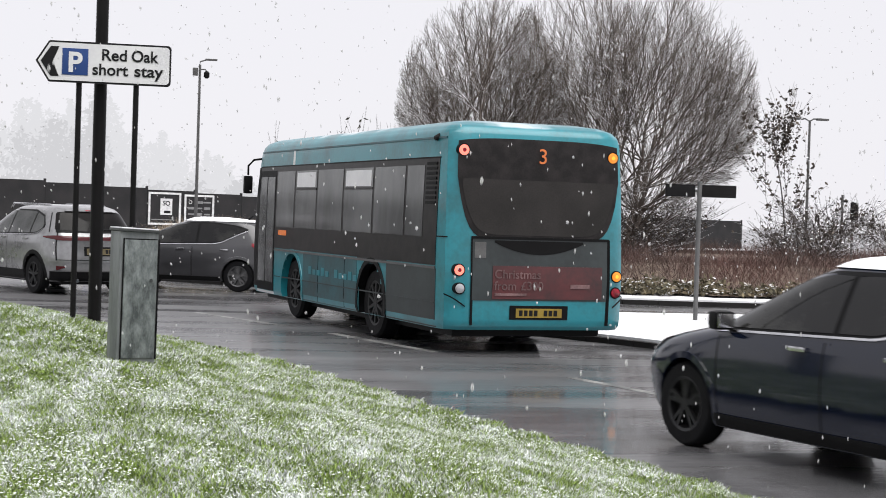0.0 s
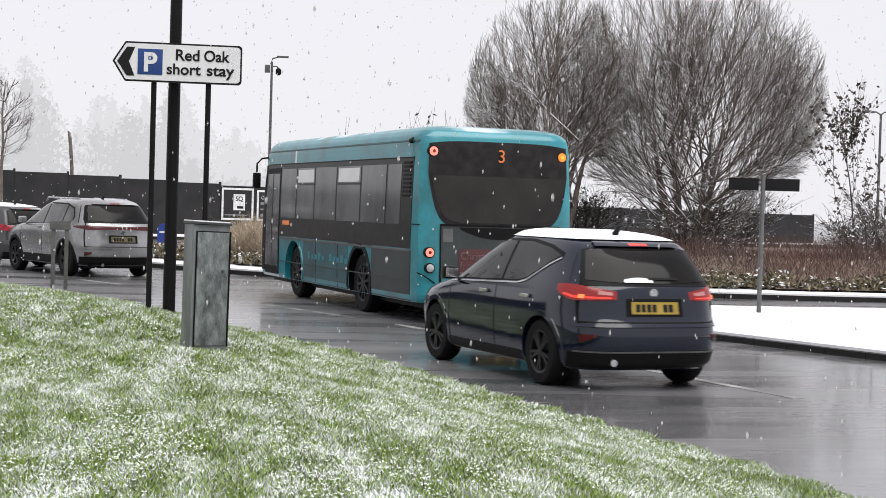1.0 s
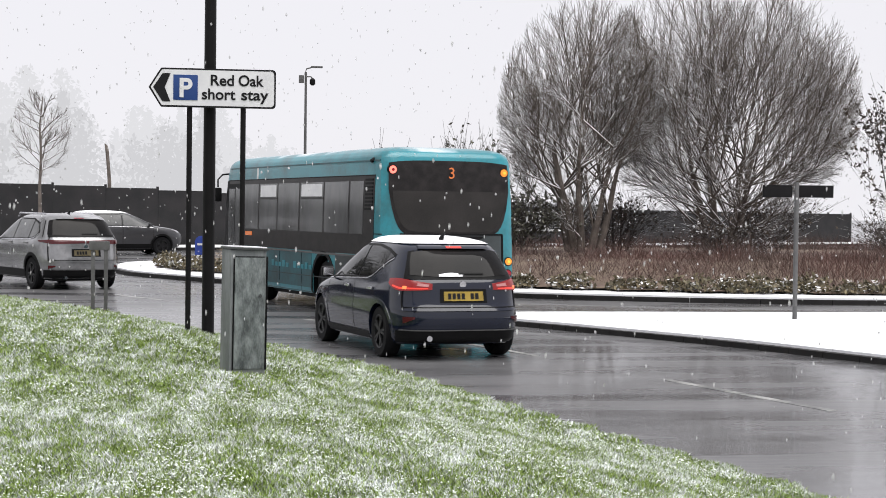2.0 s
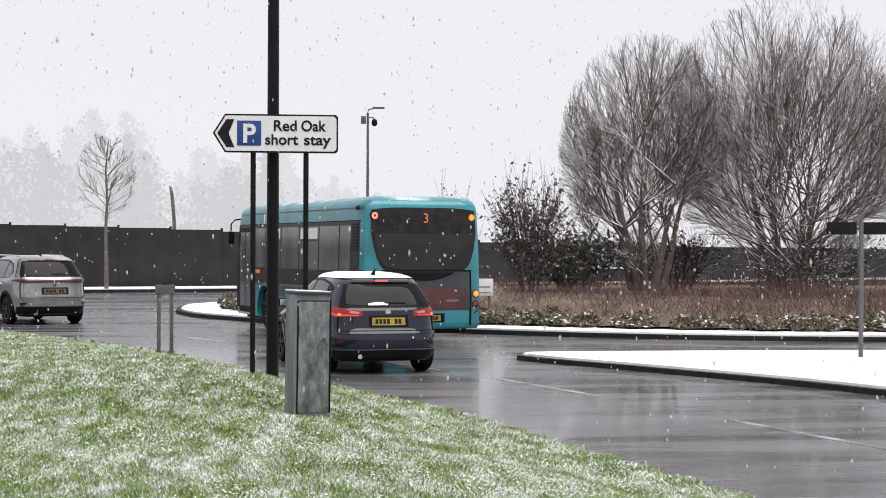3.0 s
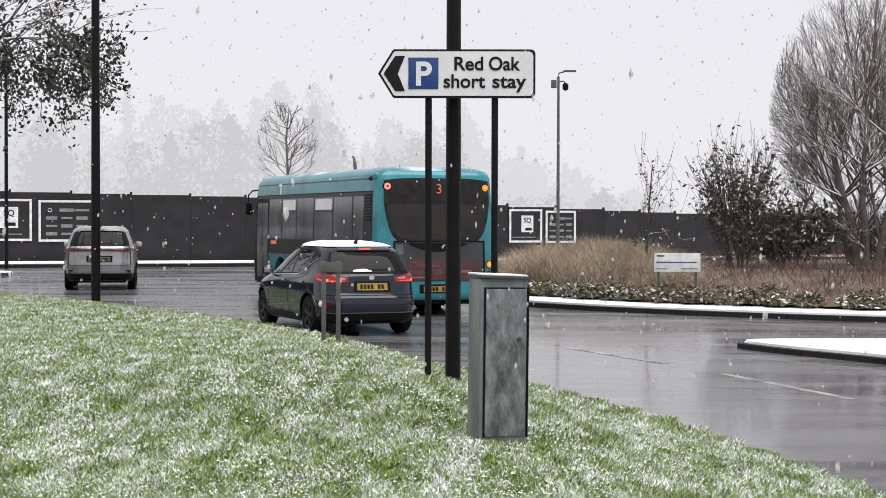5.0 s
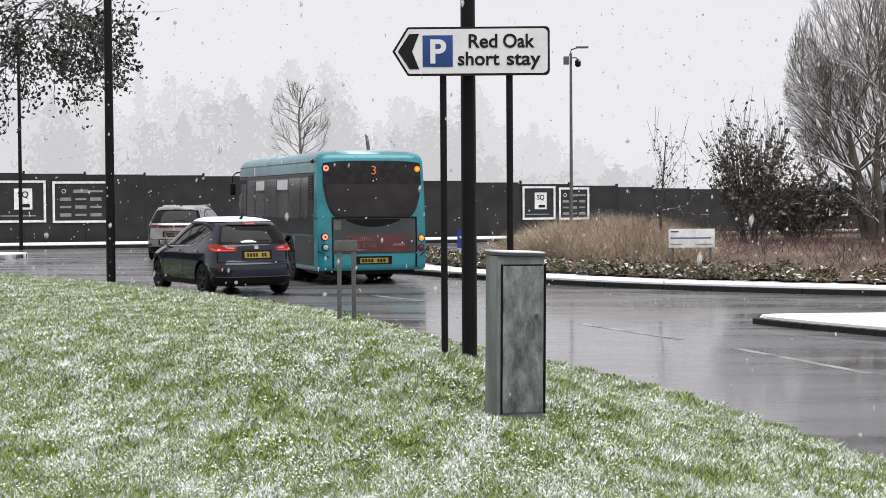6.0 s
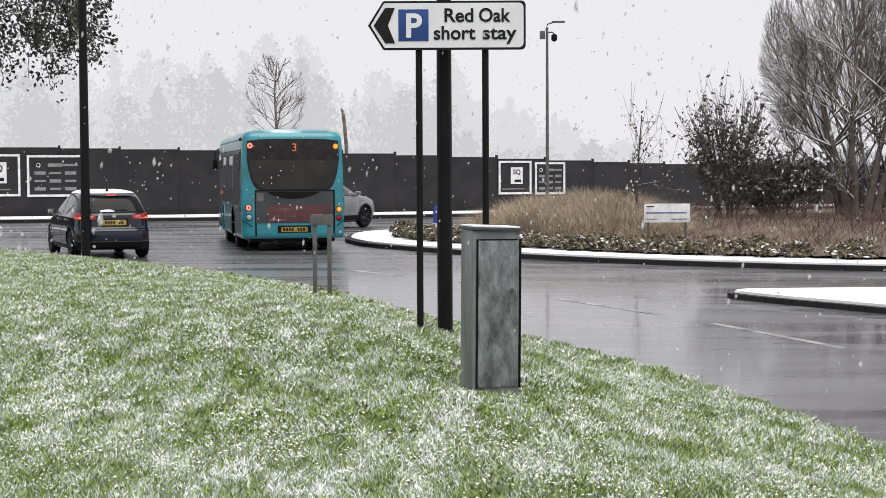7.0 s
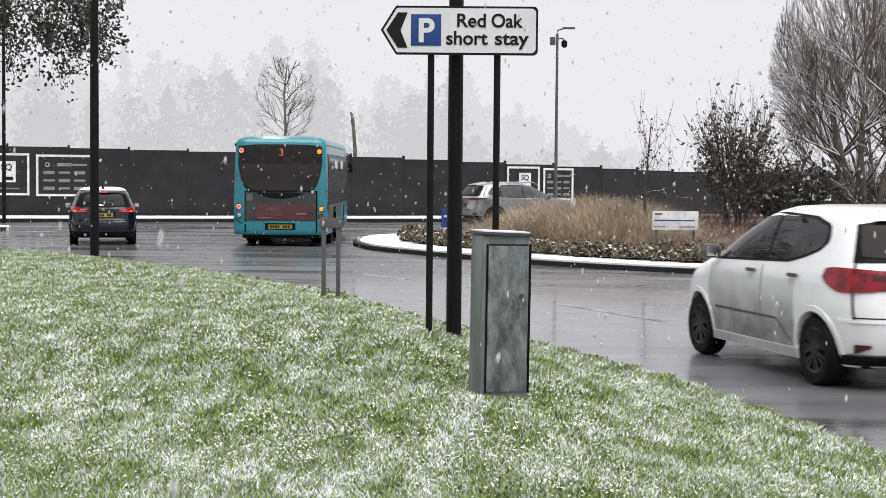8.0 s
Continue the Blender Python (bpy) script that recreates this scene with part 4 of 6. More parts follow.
def domed_tree(name, x, y, z, height, width, stems, limbs, seed, label, clear=0.0, thin=0.0034, material=M_BARK, low_lean=(50, 92)):
    """A bare tree whose straight twigs radiate from short stems and end at an oval crown."""
    g = np.random.default_rng(seed)
    root = thing(name, Matrix.Translation((x, y, z)), label, "tree")
    mid, half = np.array([0, 0, height * (0.52 + clear * 0.5)]), np.array([width / 2, width / 2, height * (0.485 - clear * 0.5)])

    def reach(p, d):
        """How far a twig can go from p along d before it leaves the crown."""
        q, e = (p - mid) / half, d / half
        a_, b_, c_ = e @ e, q @ e, q @ q - 1
        k = b_ * b_ - a_ * c_
        return max(0.0, (-b_ + math.sqrt(k)) / a_) if k > 0 else 0.0

    crown, tops = [], []
    for s_ in range(stems):
        a_ = math.tau * s_ / stems + g.uniform(-0.4, 0.4)
        base = np.array([math.cos(a_), math.sin(a_), 0]) * (0 if clear else g.uniform(0.1, 0.45))
        d = np.array([0, 0, 1.0]) if clear else np.array([math.cos(a_) * 0.22, math.sin(a_) * 0.22, 1.0])
        pts = [base + d * t + g.normal(0, 0.03, 3) * (t > 0) for t in np.linspace(0, height * (0.93 if clear else 0.42), 6)]
        part("stem", tubed([tuple(p) for p in pts], [(0.09 if clear else 0.13) * q for q in (1, 0.85, 0.7, 0.55, 0.42, 0.2)], 8), material, root)
        tops += [pts[-4] + (pts[-1] - pts[-4]) * q for q in np.linspace(0, 0.95, 12)] if clear else pts[1:]

    def twig(p, d, ln, r, level):
        n = 4 if level < 2 else 3
        path = [p]
        for i in range(n):
            d = d + g.normal(0, 0.05, 3) + np.array([0, 0, 0.035 if level else 0.05])
            d /= np.linalg.norm(d)
            q = path[-1] + d * ln / n
            crown.append((tuple(path[-1]), tuple(q), max(r * (1 - i / n * 0.6), thin), max(r * (1 - (i + 1) / n * 0.6), thin * 0.85)))
            path.append(q)
        if level >= 3:
            return
        for k in range((9, 6, 4)[level]):
            t = g.uniform(0.22, 0.97) * n
            i = min(int(t), n - 1)
            b_ = path[i] + (path[i + 1] - path[i]) * (t - i)
            side = g.normal(0, 1, 3)
            side -= d * (side @ d)
            side /= np.linalg.norm(side)
            an = g.uniform(0.28, 0.62)
            nd = d * math.cos(an) + side * math.sin(an)
            m = min(reach(b_, nd) * g.uniform(0.75, 1.03), ln * g.uniform(0.4, 0.75))
            if m > 0.12:
                twig(b_, nd, m, r * 0.48, level + 1)

    for k in range(limbs):
        p = tops[g.integers(0, len(tops))]
        a_ = g.uniform(0, math.tau)
        low = k % 5 < 2 and not clear
        lean = radians(g.uniform(38, 78)) if clear else radians(g.uniform(*low_lean)) if low else math.acos(1 - g.uniform(0, 1) * 0.7)
        if low:
            p = tops[g.integers(0, stems) * 5 + g.integers(0, 3)]
        d = np.array([math.cos(a_) * math.sin(lean), math.sin(a_) * math.sin(lean), math.cos(lean)])
        ln = reach(p, d) * g.uniform(0.86, 1.0)
        if ln > 0.4:
            twig(p, d, ln, 0.03 if clear else 0.04, 1 if clear else 0)
    tagged(segments_mesh("crown", material, crown, root, 3), kind="stuff")


domed_tree("hornbeam", 14.7, 43.2, 0.45, 8.8, 7.9, 8, 68, 3, "large bare multi-stemmed hornbeam with snow on its twigs", low_lean=(42, 80))
domed_tree("hornbeam", 10.4, 42.6, 0.45, 7.6, 5.0, 6, 44, 8, "bare upright hornbeam with fine twigs in an oval crown", low_lean=(30, 60))
domed_tree("street_tree", -6.8, 64.6, 0.15, 6.5, 2.5, 1, 26, 21, "small leafless street tree on the snowy pavement", 0.34, 0.006, M_BARK)


def leafy_sapling(name, x, y, z, height, width, leaves, seed, label, material=M_LEAF_BROWN, size=0.05, low=0.0, kids=4, stems=1, spread=0.55, up=0.06):
    root, crown = bare_tree(name, x, y, z, height, width, stems, seed, label, kids=kids, depth=2, r0=0.035, fan=0.35 if stems > 1 else 0.04, material=M_BARK_DARK, spread=spread, up=up)
    g = np.random.default_rng(seed + 100)
    idx = g.integers(0, len(crown), leaves * 3)
    c = np.array([np.array(crown[i][0]) + (np.array(crown[i][1]) - np.array(crown[i][0])) * g.random() for i in idx])
    keep = g.random(len(c)) < np.clip(1.25 - (c[:, 2] / height) * 1.1, 0.12, 1) if low else np.ones(len(c), bool)
    c = c[keep][:leaves]
    leaf_mesh("leaves", material, c + g.normal(0, 0.04, c.shape), g.uniform(0.5, 1.2, len(c)) * size, root)
    return root


leafy_sapling("sapling", 4.4, 39.2, 0.35, 3.6, 2.2, 190, 31, "thin young tree with a few clinging dry leaves", size=0.045, spread=0.95, up=0.03)
leafy_sapling("sapling", 18.6, 40.2, 0.4, 5.2, 3.2, 1100, 33, "slender tree with sparse dark clinging leaves", size=0.075, low=1, kids=5)
leafy_sapling("evergreen_bush", 6.9, 41.3, 0.3, 3.9, 2.9, 2300, 35, "dense dark evergreen bush with open top twigs", M_BUSH, 0.07, 1, 5, 6)
leafy_sapling("evergreen_bush", 8.5, 42.9, 0.4, 2.2, 3.4, 2700, 36, "dark spreading evergreen bush below the hornbeams", M_BUSH, 0.08, 1, 5, 6)
for i, (sx_, sy_, hh, ww) in enumerate(((11.9, 44.8, 2.3, 3.2), (14.2, 41.0, 1.6, 3.2), (16.6, 44.5, 2.3, 3.6), (18.6, 39.2, 1.6, 3.0), (20.8, 42.5, 2.3, 3.6), (23.5, 42.5, 2.1, 3.8), (26.5, 44, 2.1, 4), (29.5, 44, 2.1, 4))):
    leafy_sapling("thicket_bush", sx_, sy_, 0.4, hh, ww, 900, 50 + i, "tangled brown winter bush with dead leaves", M_LEAF_BROWN, 0.06, 0, 5, 6)
# dead trunk beyond the hoarding
root = thing("dead_trunk", Matrix.Translation((-4.75, 75.2, 0)), "broken bare trunk standing beyond the hoarding", "dead tree")
part("trunk", tubed([(0, 0, 0), (0.02, 0, 3), (-0.06, 0, 4.0), (-0.12, 0, 4.6), (-0.2, 0, 4.75)], [0.1, 0.085, 0.08, 0.08, 0.025], 8), M_BARK, root)

# leafy tree overhanging the verge
g = np.random.default_rng(77)
root, crown = bare_tree("birch", -13.0, 39.5, 0.35, 9.8, 8.6, 1, 71, "birch with dark drooping leaf sprays over the verge", kids=5, depth=3, r0=0.16, fan=0.03, material=M_BARK_DARK, spread=0.62, up=0.04, first=0.55)
idx = g.integers(0, len(crown), 3400)
c = np.array([np.array(crown[i][1]) for i in idx]) + g.normal(0, 0.16, (3400, 3))
c = c[(c[:, 2] > 3.4) & (c[:, 0] < 5.2)]
leaf_mesh("leaves", M_LEAF, c, g.uniform(0.045, 0.09, len(c)), root, 0.6)
# drooping sprays
segs, cs = [], []
for k in range(60):
    a = np.array([g.uniform(1.2, 5.0), g.uniform(-2.5, 1.0), g.uniform(4.9, 6.2)])
    ln = g.uniform(0.7, 2.2) * (1.38 - a[0] / 4.7)
    p = a.copy()
    for s in range(8):
        q = p + np.array([g.normal(0.02, 0.06), g.normal(0, 0.05), -ln / 8])
        segs.append((tuple(p), tuple(q), 0.012, 0.008))
        for _ in range(9):
            cs.append(q + g.normal(0, 0.13, 3))
        p = q
segments_mesh("drooping_sprays", M_BARK_DARK, segs, root, 3)
leaf_mesh("spray_leaves", M_LEAF, np.array(cs), g.uniform(0.04, 0.08, len(cs)), root, 0.6)

# woods far off, their haze put in as flat glowing grey, paler farther back
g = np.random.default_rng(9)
for rowname, material, y0, y1, count, hmin, hmax in (("far_misty_woods", M_HAZE, 200, 230, 190, 10, 19), ("misty_woods", M_HAZE_NEAR, 150, 175, 60, 6, 12.5)):
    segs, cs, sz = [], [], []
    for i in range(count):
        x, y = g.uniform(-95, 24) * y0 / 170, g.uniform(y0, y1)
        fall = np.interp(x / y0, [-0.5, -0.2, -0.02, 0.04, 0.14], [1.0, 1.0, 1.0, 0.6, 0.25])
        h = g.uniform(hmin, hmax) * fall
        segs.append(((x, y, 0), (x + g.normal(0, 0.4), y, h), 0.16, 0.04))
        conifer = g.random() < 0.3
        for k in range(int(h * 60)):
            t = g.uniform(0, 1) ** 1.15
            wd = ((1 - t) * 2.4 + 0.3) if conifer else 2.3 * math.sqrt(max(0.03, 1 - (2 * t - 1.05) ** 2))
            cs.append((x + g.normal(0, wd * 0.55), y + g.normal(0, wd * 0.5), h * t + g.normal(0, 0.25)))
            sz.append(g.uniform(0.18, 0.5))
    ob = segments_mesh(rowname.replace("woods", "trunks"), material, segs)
    tagged(ob, "far tree trunks in flat pale glow, snow haze put into the colour", "woods", "", "stuff")
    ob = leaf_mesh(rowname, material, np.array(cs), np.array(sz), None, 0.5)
    tagged(ob, "woodland far behind the hoarding, haze put in as a flat pale glow", "woods", "", "stuff")


# ---- vehicles ----
class Shell:
    """A vehicle's outer skin: plan outlines stacked from sill to roof. Rows: z, rear y, front y, half width."""

    def __init__(self, rows, n):
        r = np.array(rows)
        self.z, self.r, self.f, self.w, self.n, self.k = r[:, 0], r[:, 1], r[:, 2], r[:, 3], n, 0.5 ** (1 / n)

    def dims(self, z):
        yr, yf, w = (float(np.interp(z, self.z, c)) for c in (self.r, self.f, self.w))
        return (yr + yf) / 2, (yf - yr) / 2, w

    def at(self, z, u, off=0.0):
        """u: 0 rear middle, 1 rear corner, 2 front corner, 3 front middle; negative on the left."""
        yc, h, w = self.dims(z)
        s, a, n, k = (-1 if u < 0 else 1), abs(u), self.n, self.k
        if a <= 1:
            x = k * a
            y = -(1 - x ** n) ** (1 / n)
        elif a <= 2:
            y = -k + 2 * k * (a - 1)
            x = (1 - abs(y) ** n) ** (1 / n)
        else:
            x = k * (3 - a)
            y = (1 - x ** n) ** (1 / n)
        nx_, ny_ = abs(x) ** (n - 1) / w, math.copysign(abs(y) ** (n - 1), y) / h
        ln = math.hypot(nx_, ny_) or 1
        return Vector((s * (x * w + off * nx_ / ln), yc + y * h + off * ny_ / ln, z))

    def u_at(self, y, z):
        yc, h, w = self.dims(z)
        return 1 + (max(-self.k, min(self.k, (y - yc) / h)) + self.k) / (2 * self.k)

    def skin(self, arches=(), slices=44, cap=True):
        bm = bmesh.new()
        zs = np.interp(np.linspace(0, len(self.z) - 1, slices), np.arange(len(self.z)), self.z)
        us = [*np.linspace(0, 1, 9)[:-1], *np.linspace(1, 2, 60)[:-1], *np.linspace(2, 3, 9)]
        us = us + [-u for u in us[-2:0:-1]]
        rings = [[bm.verts.new(self.at(z, u)) for u in us] for z in zs]
        m = len(us)
        for a, b in zip(rings, rings[1:]):
            for k in range(m):
                q = (a[k], a[(k + 1) % m], b[(k + 1) % m], b[k])
                c = sum((v.co for v in q), Vector()) / 4
                if any(abs(c.x) > 0.5 * self.w.max() and (c.y - ya) ** 2 + (c.z - za) ** 2 < ra * ra for ya, za, ra in arches):
                    continue
                bm.faces.new(q)
        bm.faces.new(rings[-1])
        bm.faces.new(rings[0][::-1])
        return bm

    def patch(self, u0, u1, zlo, zhi, off=0.004, nu=14, nz=6, depth=0.03):
        """A panel lying on the skin; zlo and zhi are numbers or functions of 0 to 1 along it."""
        bm = bmesh.new()
        lo = zlo if callable(zlo) else (lambda a: zlo)
        hi = zhi if callable(zhi) else (lambda a: zhi)
        grid = []
        for i in range(nu + 1):
            a = i / nu
            u = u0 + (u1 - u0) * a
            grid.append([bm.verts.new(self.at(lo(a) + (hi(a) - lo(a)) * j / nz, u, off)) for j in range(nz + 1)])
        for i in range(nu):
            for j in range(nz):
                bm.faces.new((grid[i][j], grid[i + 1][j], grid[i + 1][j + 1], grid[i][j + 1]))
        return self.sheet(bm, grid, depth)

    def sheet(self, bm, grid, depth):
        rim_ = [g_[0] for g_ in grid] + grid[-1][1:] + [g_[-1] for g_ in grid[-2::-1]] + grid[0][-2:0:-1]
        back = [bm.verts.new(v.co + (Vector((0, v.co.y * 0.9, v.co.z)) - v.co).normalized() * depth) for v in rim_]
        for i in range(len(rim_)):
            j = (i + 1) % len(rim_)
            try:
                bm.faces.new((rim_[i], rim_[j], back[j], back[i]))
            except ValueError:
                pass
        return bm

    def side(self, s, y0, y1, zlo, zhi, **k):
        return self.flank(s, y0, y1, zlo, zhi, **k)

    def on_flank(self, s, y, z, off):
        yc, h, w = self.dims(z)
        t = max(-0.985, min(0.985, (y - yc) / h))
        x = (1 - abs(t) ** self.n) ** (1 / self.n)
        nx_, ny_ = x ** (self.n - 1) / w, math.copysign(abs(t) ** (self.n - 1), t) / h
        ln = math.hypot(nx_, ny_)
        return Vector((s * (x * w + off * nx_ / ln), yc + t * h + off * ny_ / ln, z))

    def flank(self, s, y0, y1, zlo, zhi, off=0.004, nu=14, nz=6, depth=0.03):
        """A panel on the side from y0 to y1, kept at its own y however the body tapers."""
        bm = bmesh.new()
        lo = zlo if callable(zlo) else (lambda a: zlo)
        hi = zhi if callable(zhi) else (lambda a: zhi)
        grid = []
        for i in range(nu + 1):
            a = i / nu
            grid.append([bm.verts.new(self.on_flank(s, y0 + (y1 - y0) * a, lo(a) + (hi(a) - lo(a)) * j / nz, off)) for j in range(nz + 1)])
        for i in range(nu):
            for j in range(nz):
                bm.faces.new((grid[i][j], grid[i + 1][j], grid[i + 1][j + 1], grid[i][j + 1]))
        return self.sheet(bm, grid, depth)

    def lip(self, s, ya, za, ra, width=0.04, off=0.008):
        bm = bmesh.new()
        prev = None
        for i in range(25):
            a = radians(-18 + 216 * i / 24)
            ring = []
            for r, o in ((ra - 0.02, -0.10), (ra - 0.02, off), (ra + width, off), (ra + width + 0.006, -0.01)):
                y, z = ya + r * math.cos(a), max(za + r * math.sin(a), float(self.z[0]))
                yc, h, w = self.dims(z)
                t = min(0.995, abs((y - yc) / h))
                ring.append(bm.verts.new((s * (w * (1 - t ** self.n) ** (1 / self.n) + o), y, z)))
            if prev:
                for k in range(3):
                    bm.faces.new((prev[k], prev[k + 1], ring[k + 1], ring[k]))
            prev = ring
        return bm


def lathe(profile, sides=28):
    """A ring of revolution about x from (x, radius) pairs."""
    bm = bmesh.new()
    rings = [[bm.verts.new((x, r * math.cos(k * math.tau / sides), r * math.sin(k * math.tau / sides))) for k in range(sides)] for x, r in profile]
    for a, b in zip(rings, rings[1:]):
        for k in range(sides):
            bm.faces.new((a[k], a[(k + 1) % sides], b[(k + 1) % sides], b[k]))
    return bm


def wheel(parent, s, x, y, r, wd, rim_mat, spokes=5, label=""):
    """A road wheel whose outer face looks to side s."""
    o = wd / 2
    ri = r * 0.66
    ty = part("wheel", lathe([(-o, ri), (-o, r * 0.93), (-o * 0.7, r), (o * 0.7, r), (o, r * 0.93), (o, ri), (o * 0.6, ri * 0.97), (-o, ri)], 32), M_RUBBER, parent, label)
    ty.matrix_local = Matrix.Translation((x, y, r))
    bm = lathe([(s * o * 0.75, ri), (s * o * 0.98, ri * 1.0), (s * o * 0.9, ri * 0.9), (s * o * 0.2, ri * 0.86), (s * o * 0.2, 0.01)], 28)
    part("rim", bm, rim_mat, ty)
    bm = bmesh.new()
    for k in range(spokes):
        a = k * math.tau / spokes
        for da in ((-0.16, 0.16) if spokes < 8 else (0,)):
            m = Matrix.Rotation(a + da, 4, "X")
            box(bm, s * o * 0.78, 0, ri * 0.5, o * 0.3, ri * 0.14, ri * 0.9, 0, m)
    tube(bm, [(s * o * 0.5, 0, 0), (s * o * 0.95, 0, 0)], ri * 0.2, 12)
    part("spokes", bm, rim_mat, ty, smooth=False)
    return ty


def car(name, label, paint, rows, wb, wr, track, opt):
    """A passenger car facing +y with its base at the ground."""
    root = thing(name, Matrix(), label, "car", "cars on the road")
    sh = Shell(rows, opt.get("n", 5.5))
    ar = wr + 0.05
    arches = [(wb[0], wr, ar), (wb[1], wr, ar)]
    hi = rows[-1][0]
    W = sh.w.max()
    part("body", sh.skin(arches), paint, root)
    part("underbody", boxed(0, 0, 0.42, 2 * W - 0.5, (sh.f.max() - sh.r.min()) * 0.9, 0.46, 0.05), M_BLACKPLASTIC, root, "black underbody")
    belt, top = opt["belt"], opt["top"]
    for s in (-1, 1):
        ly, lz = zip(*opt["win_low"])         # lower and upper edges of the side windows, rear to front
        hy, hz = zip(*opt["win_top"])
        a0, c1 = ly[-1], ly[0]

        def lo_(y):
            return float(np.interp(y, ly, lz))

        def hi_(y):
            return max(lo_(y) + 0.004, float(np.interp(y, hy, hz)))

        cuts = opt["cuts"]
        spans = list(zip([a0 - 0.05] + [c - 0.05 for c in cuts], list(cuts) + [c1 + 0.03]))
        part("window_surround", sh.side(s, c1 - 0.015, a0 + 0.015, lambda a: lo_(c1 + (a0 - c1) * a) - 0.014, lambda a: hi_(c1 + (a0 - c1) * a) + 0.014, off=0.003, nu=48, nz=8), M_BLACKPLASTIC, root, "black window surround")
        for f_, r_ in spans:
            part("side_window", sh.side(s, r_, f_, lambda a, f_=f_, r_=r_: lo_(r_ + (f_ - r_) * a) + 0.008, lambda a, f_=f_, r_=r_: hi_(r_ + (f_ - r_) * a) - 0.014, off=0.008, nu=28, nz=8), opt.get("glass", M_GLASS_SIDE), root, "dark glossy window")
        if opt.get("chrome"):
            part("window_trim", sh.side(s, c1 - 0.01, a0, lambda a: lo_(c1 + (a0 - c1) * a) - 0.026, lambda a: lo_(c1 + (a0 - c1) * a) - 0.010, off=0.011, nu=40, nz=2), M_CHROME, root, "bright chrome strip")
        for yh in opt["handles"]:
            part("door_handle", boxed(s * (sh.at(belt - 0.1, sh.u_at(yh, belt - 0.1))[0] + 0.018), yh, belt - 0.10 + opt.get("rise", 0.05) * 0.4, 0.03, 0.17, 0.035, 0.01), opt.get("handle_mat", paint), root)
        for yd in opt["seams"]:
            part("door_seam", sh.side(s, yd - 0.006, yd + 0.006, 0.30, belt - 0.02, off=0.002, nu=1, nz=14, depth=0.01), M_BLACKPLASTIC, root, "dark door gap")
        part("sill", sh.side(s, wb[1] + ar, wb[0] - ar, float(sh.z[0]) + 0.01, opt.get("sill_z", 0.29), off=0.012, nu=20), opt.get("sill", M_BLACKPLASTIC), root, "dark sill trim")
        m = Matrix.Translation((s * (W + 0.03), a0 - 0.16, belt + 0.06)) @ Matrix.Rotation(s * 0.2, 4, "Z")
        mir = part("mirror", boxed(0, 0, 0, 0.18, 0.12, 0.14, 0.05, m), opt.get("mirror", M_BLACKPLASTIC), root, "door mirror")
        part("mirror_glass", boxed(s * (W + 0.04), a0 - 0.232, belt + 0.06, 0.14, 0.01, 0.1, 0.004), M_CHROME, mir)
        if opt.get("moulding"):
            m0, m1, m2 = opt["moulding"]
            part("flank_moulding", sh.side(s, m0, m1, lambda a: m2 - 0.19 * max(0, 0.16 - a) / 0.16, lambda a: m2 + 0.016 - 0.19 * max(0, 0.16 - a) / 0.16 + 0.012 * a, off=0.007, nu=36, nz=2, depth=0.02), M_GREYPOST, root, "dark crease along the doors")
            part("door_film", sh.side(s, wb[1] + ar, wb[0] - ar, 0.3, 0.99, off=0.004, nu=36, nz=8, depth=0.003), M_ROADFILM, root, "road dirt on the lower doors")
        for ya, za, ra in arches:
            part("arch_lip", sh.lip(s, ya, za, ra, opt.get("lip", 0.03)), opt.get("lipmat", paint), root)
        lz0, lz1, lu0, lu1 = opt["lamp"]
        def wedge_lo(a):
            return lz0 + opt.get("lamp_in", 0.015) * (1 - a) + (lz1 - lz0) * 0.55 * max(0, (a - 0.82) / 0.18) ** 1.6

        def wedge_hi(a):
            return lz1 - opt.get("lamp_fall", 0.055) * (1 - a) ** 0.8 - 0.02 * max(0, (a - 0.85) / 0.15) ** 2

        lamp = part("tail_lamp", sh.patch(s * lu0, s * lu1, wedge_lo, wedge_hi, off=0.012, nu=24, depth=0.05), M_TAIL if opt.get("lit") else opt.get("lens", M_REDLAMP), root, "red tail lamp lens")

        def within(name, a0_, a1_, q0, q1, off, material, label):
            def z_(a, q):
                b_ = a0_ + (a1_ - a0_) * a
                return wedge_lo(b_) + (wedge_hi(b_) - wedge_lo(b_)) * q
            part(name, sh.patch(s * (lu0 + (lu1 - lu0) * a0_), s * (lu0 + (lu1 - lu0) * a1_), lambda a: z_(a, q0), lambda a: z_(a, q1), off=off, nu=10, nz=3, depth=0.006), material, lamp, label)
        within("lens_pane", 0.08, 0.42, 0.5, 0.84, 0.016, M_LENSPALE if opt.get("lit") else M_REDDEEP, "pale pink lamp pane" if opt.get("lit") else "deep red lamp pane")
        if opt.get("lit"):
            within("lit_strip", 0.1, 0.92, 0.14, 0.3, 0.017, M_REDLIT, "glowing red strip")
            within("lit_core", 0.68, 0.77, 0.14, 0.42, 0.019, M_REDBRIGHT, "hot orange lamp core")
        part("head_lamp", sh.patch(s * 2.04, s * 2.55, opt["head"], opt["head"] + 0.12, off=0.01, nu=10), M_HEADLAMP, root)
        part("reflector", sh.patch(s * 0.84, s * 0.96, lambda a: opt.get("refl", 0.45) + 0.05 * (1 - a), opt.get("refl", 0.45) + 0.08, off=0.016, nu=5, nz=3), M_REDDEEP, root, "red bumper reflector")
        for yw in wb:
            wheel(root, s, s * track, yw, wr, 0.205, opt["rim"], opt.get("spokes", 5))
    rw0, rw1 = opt["rearwin"]
    ru = opt.get("rear_u", 0.93)
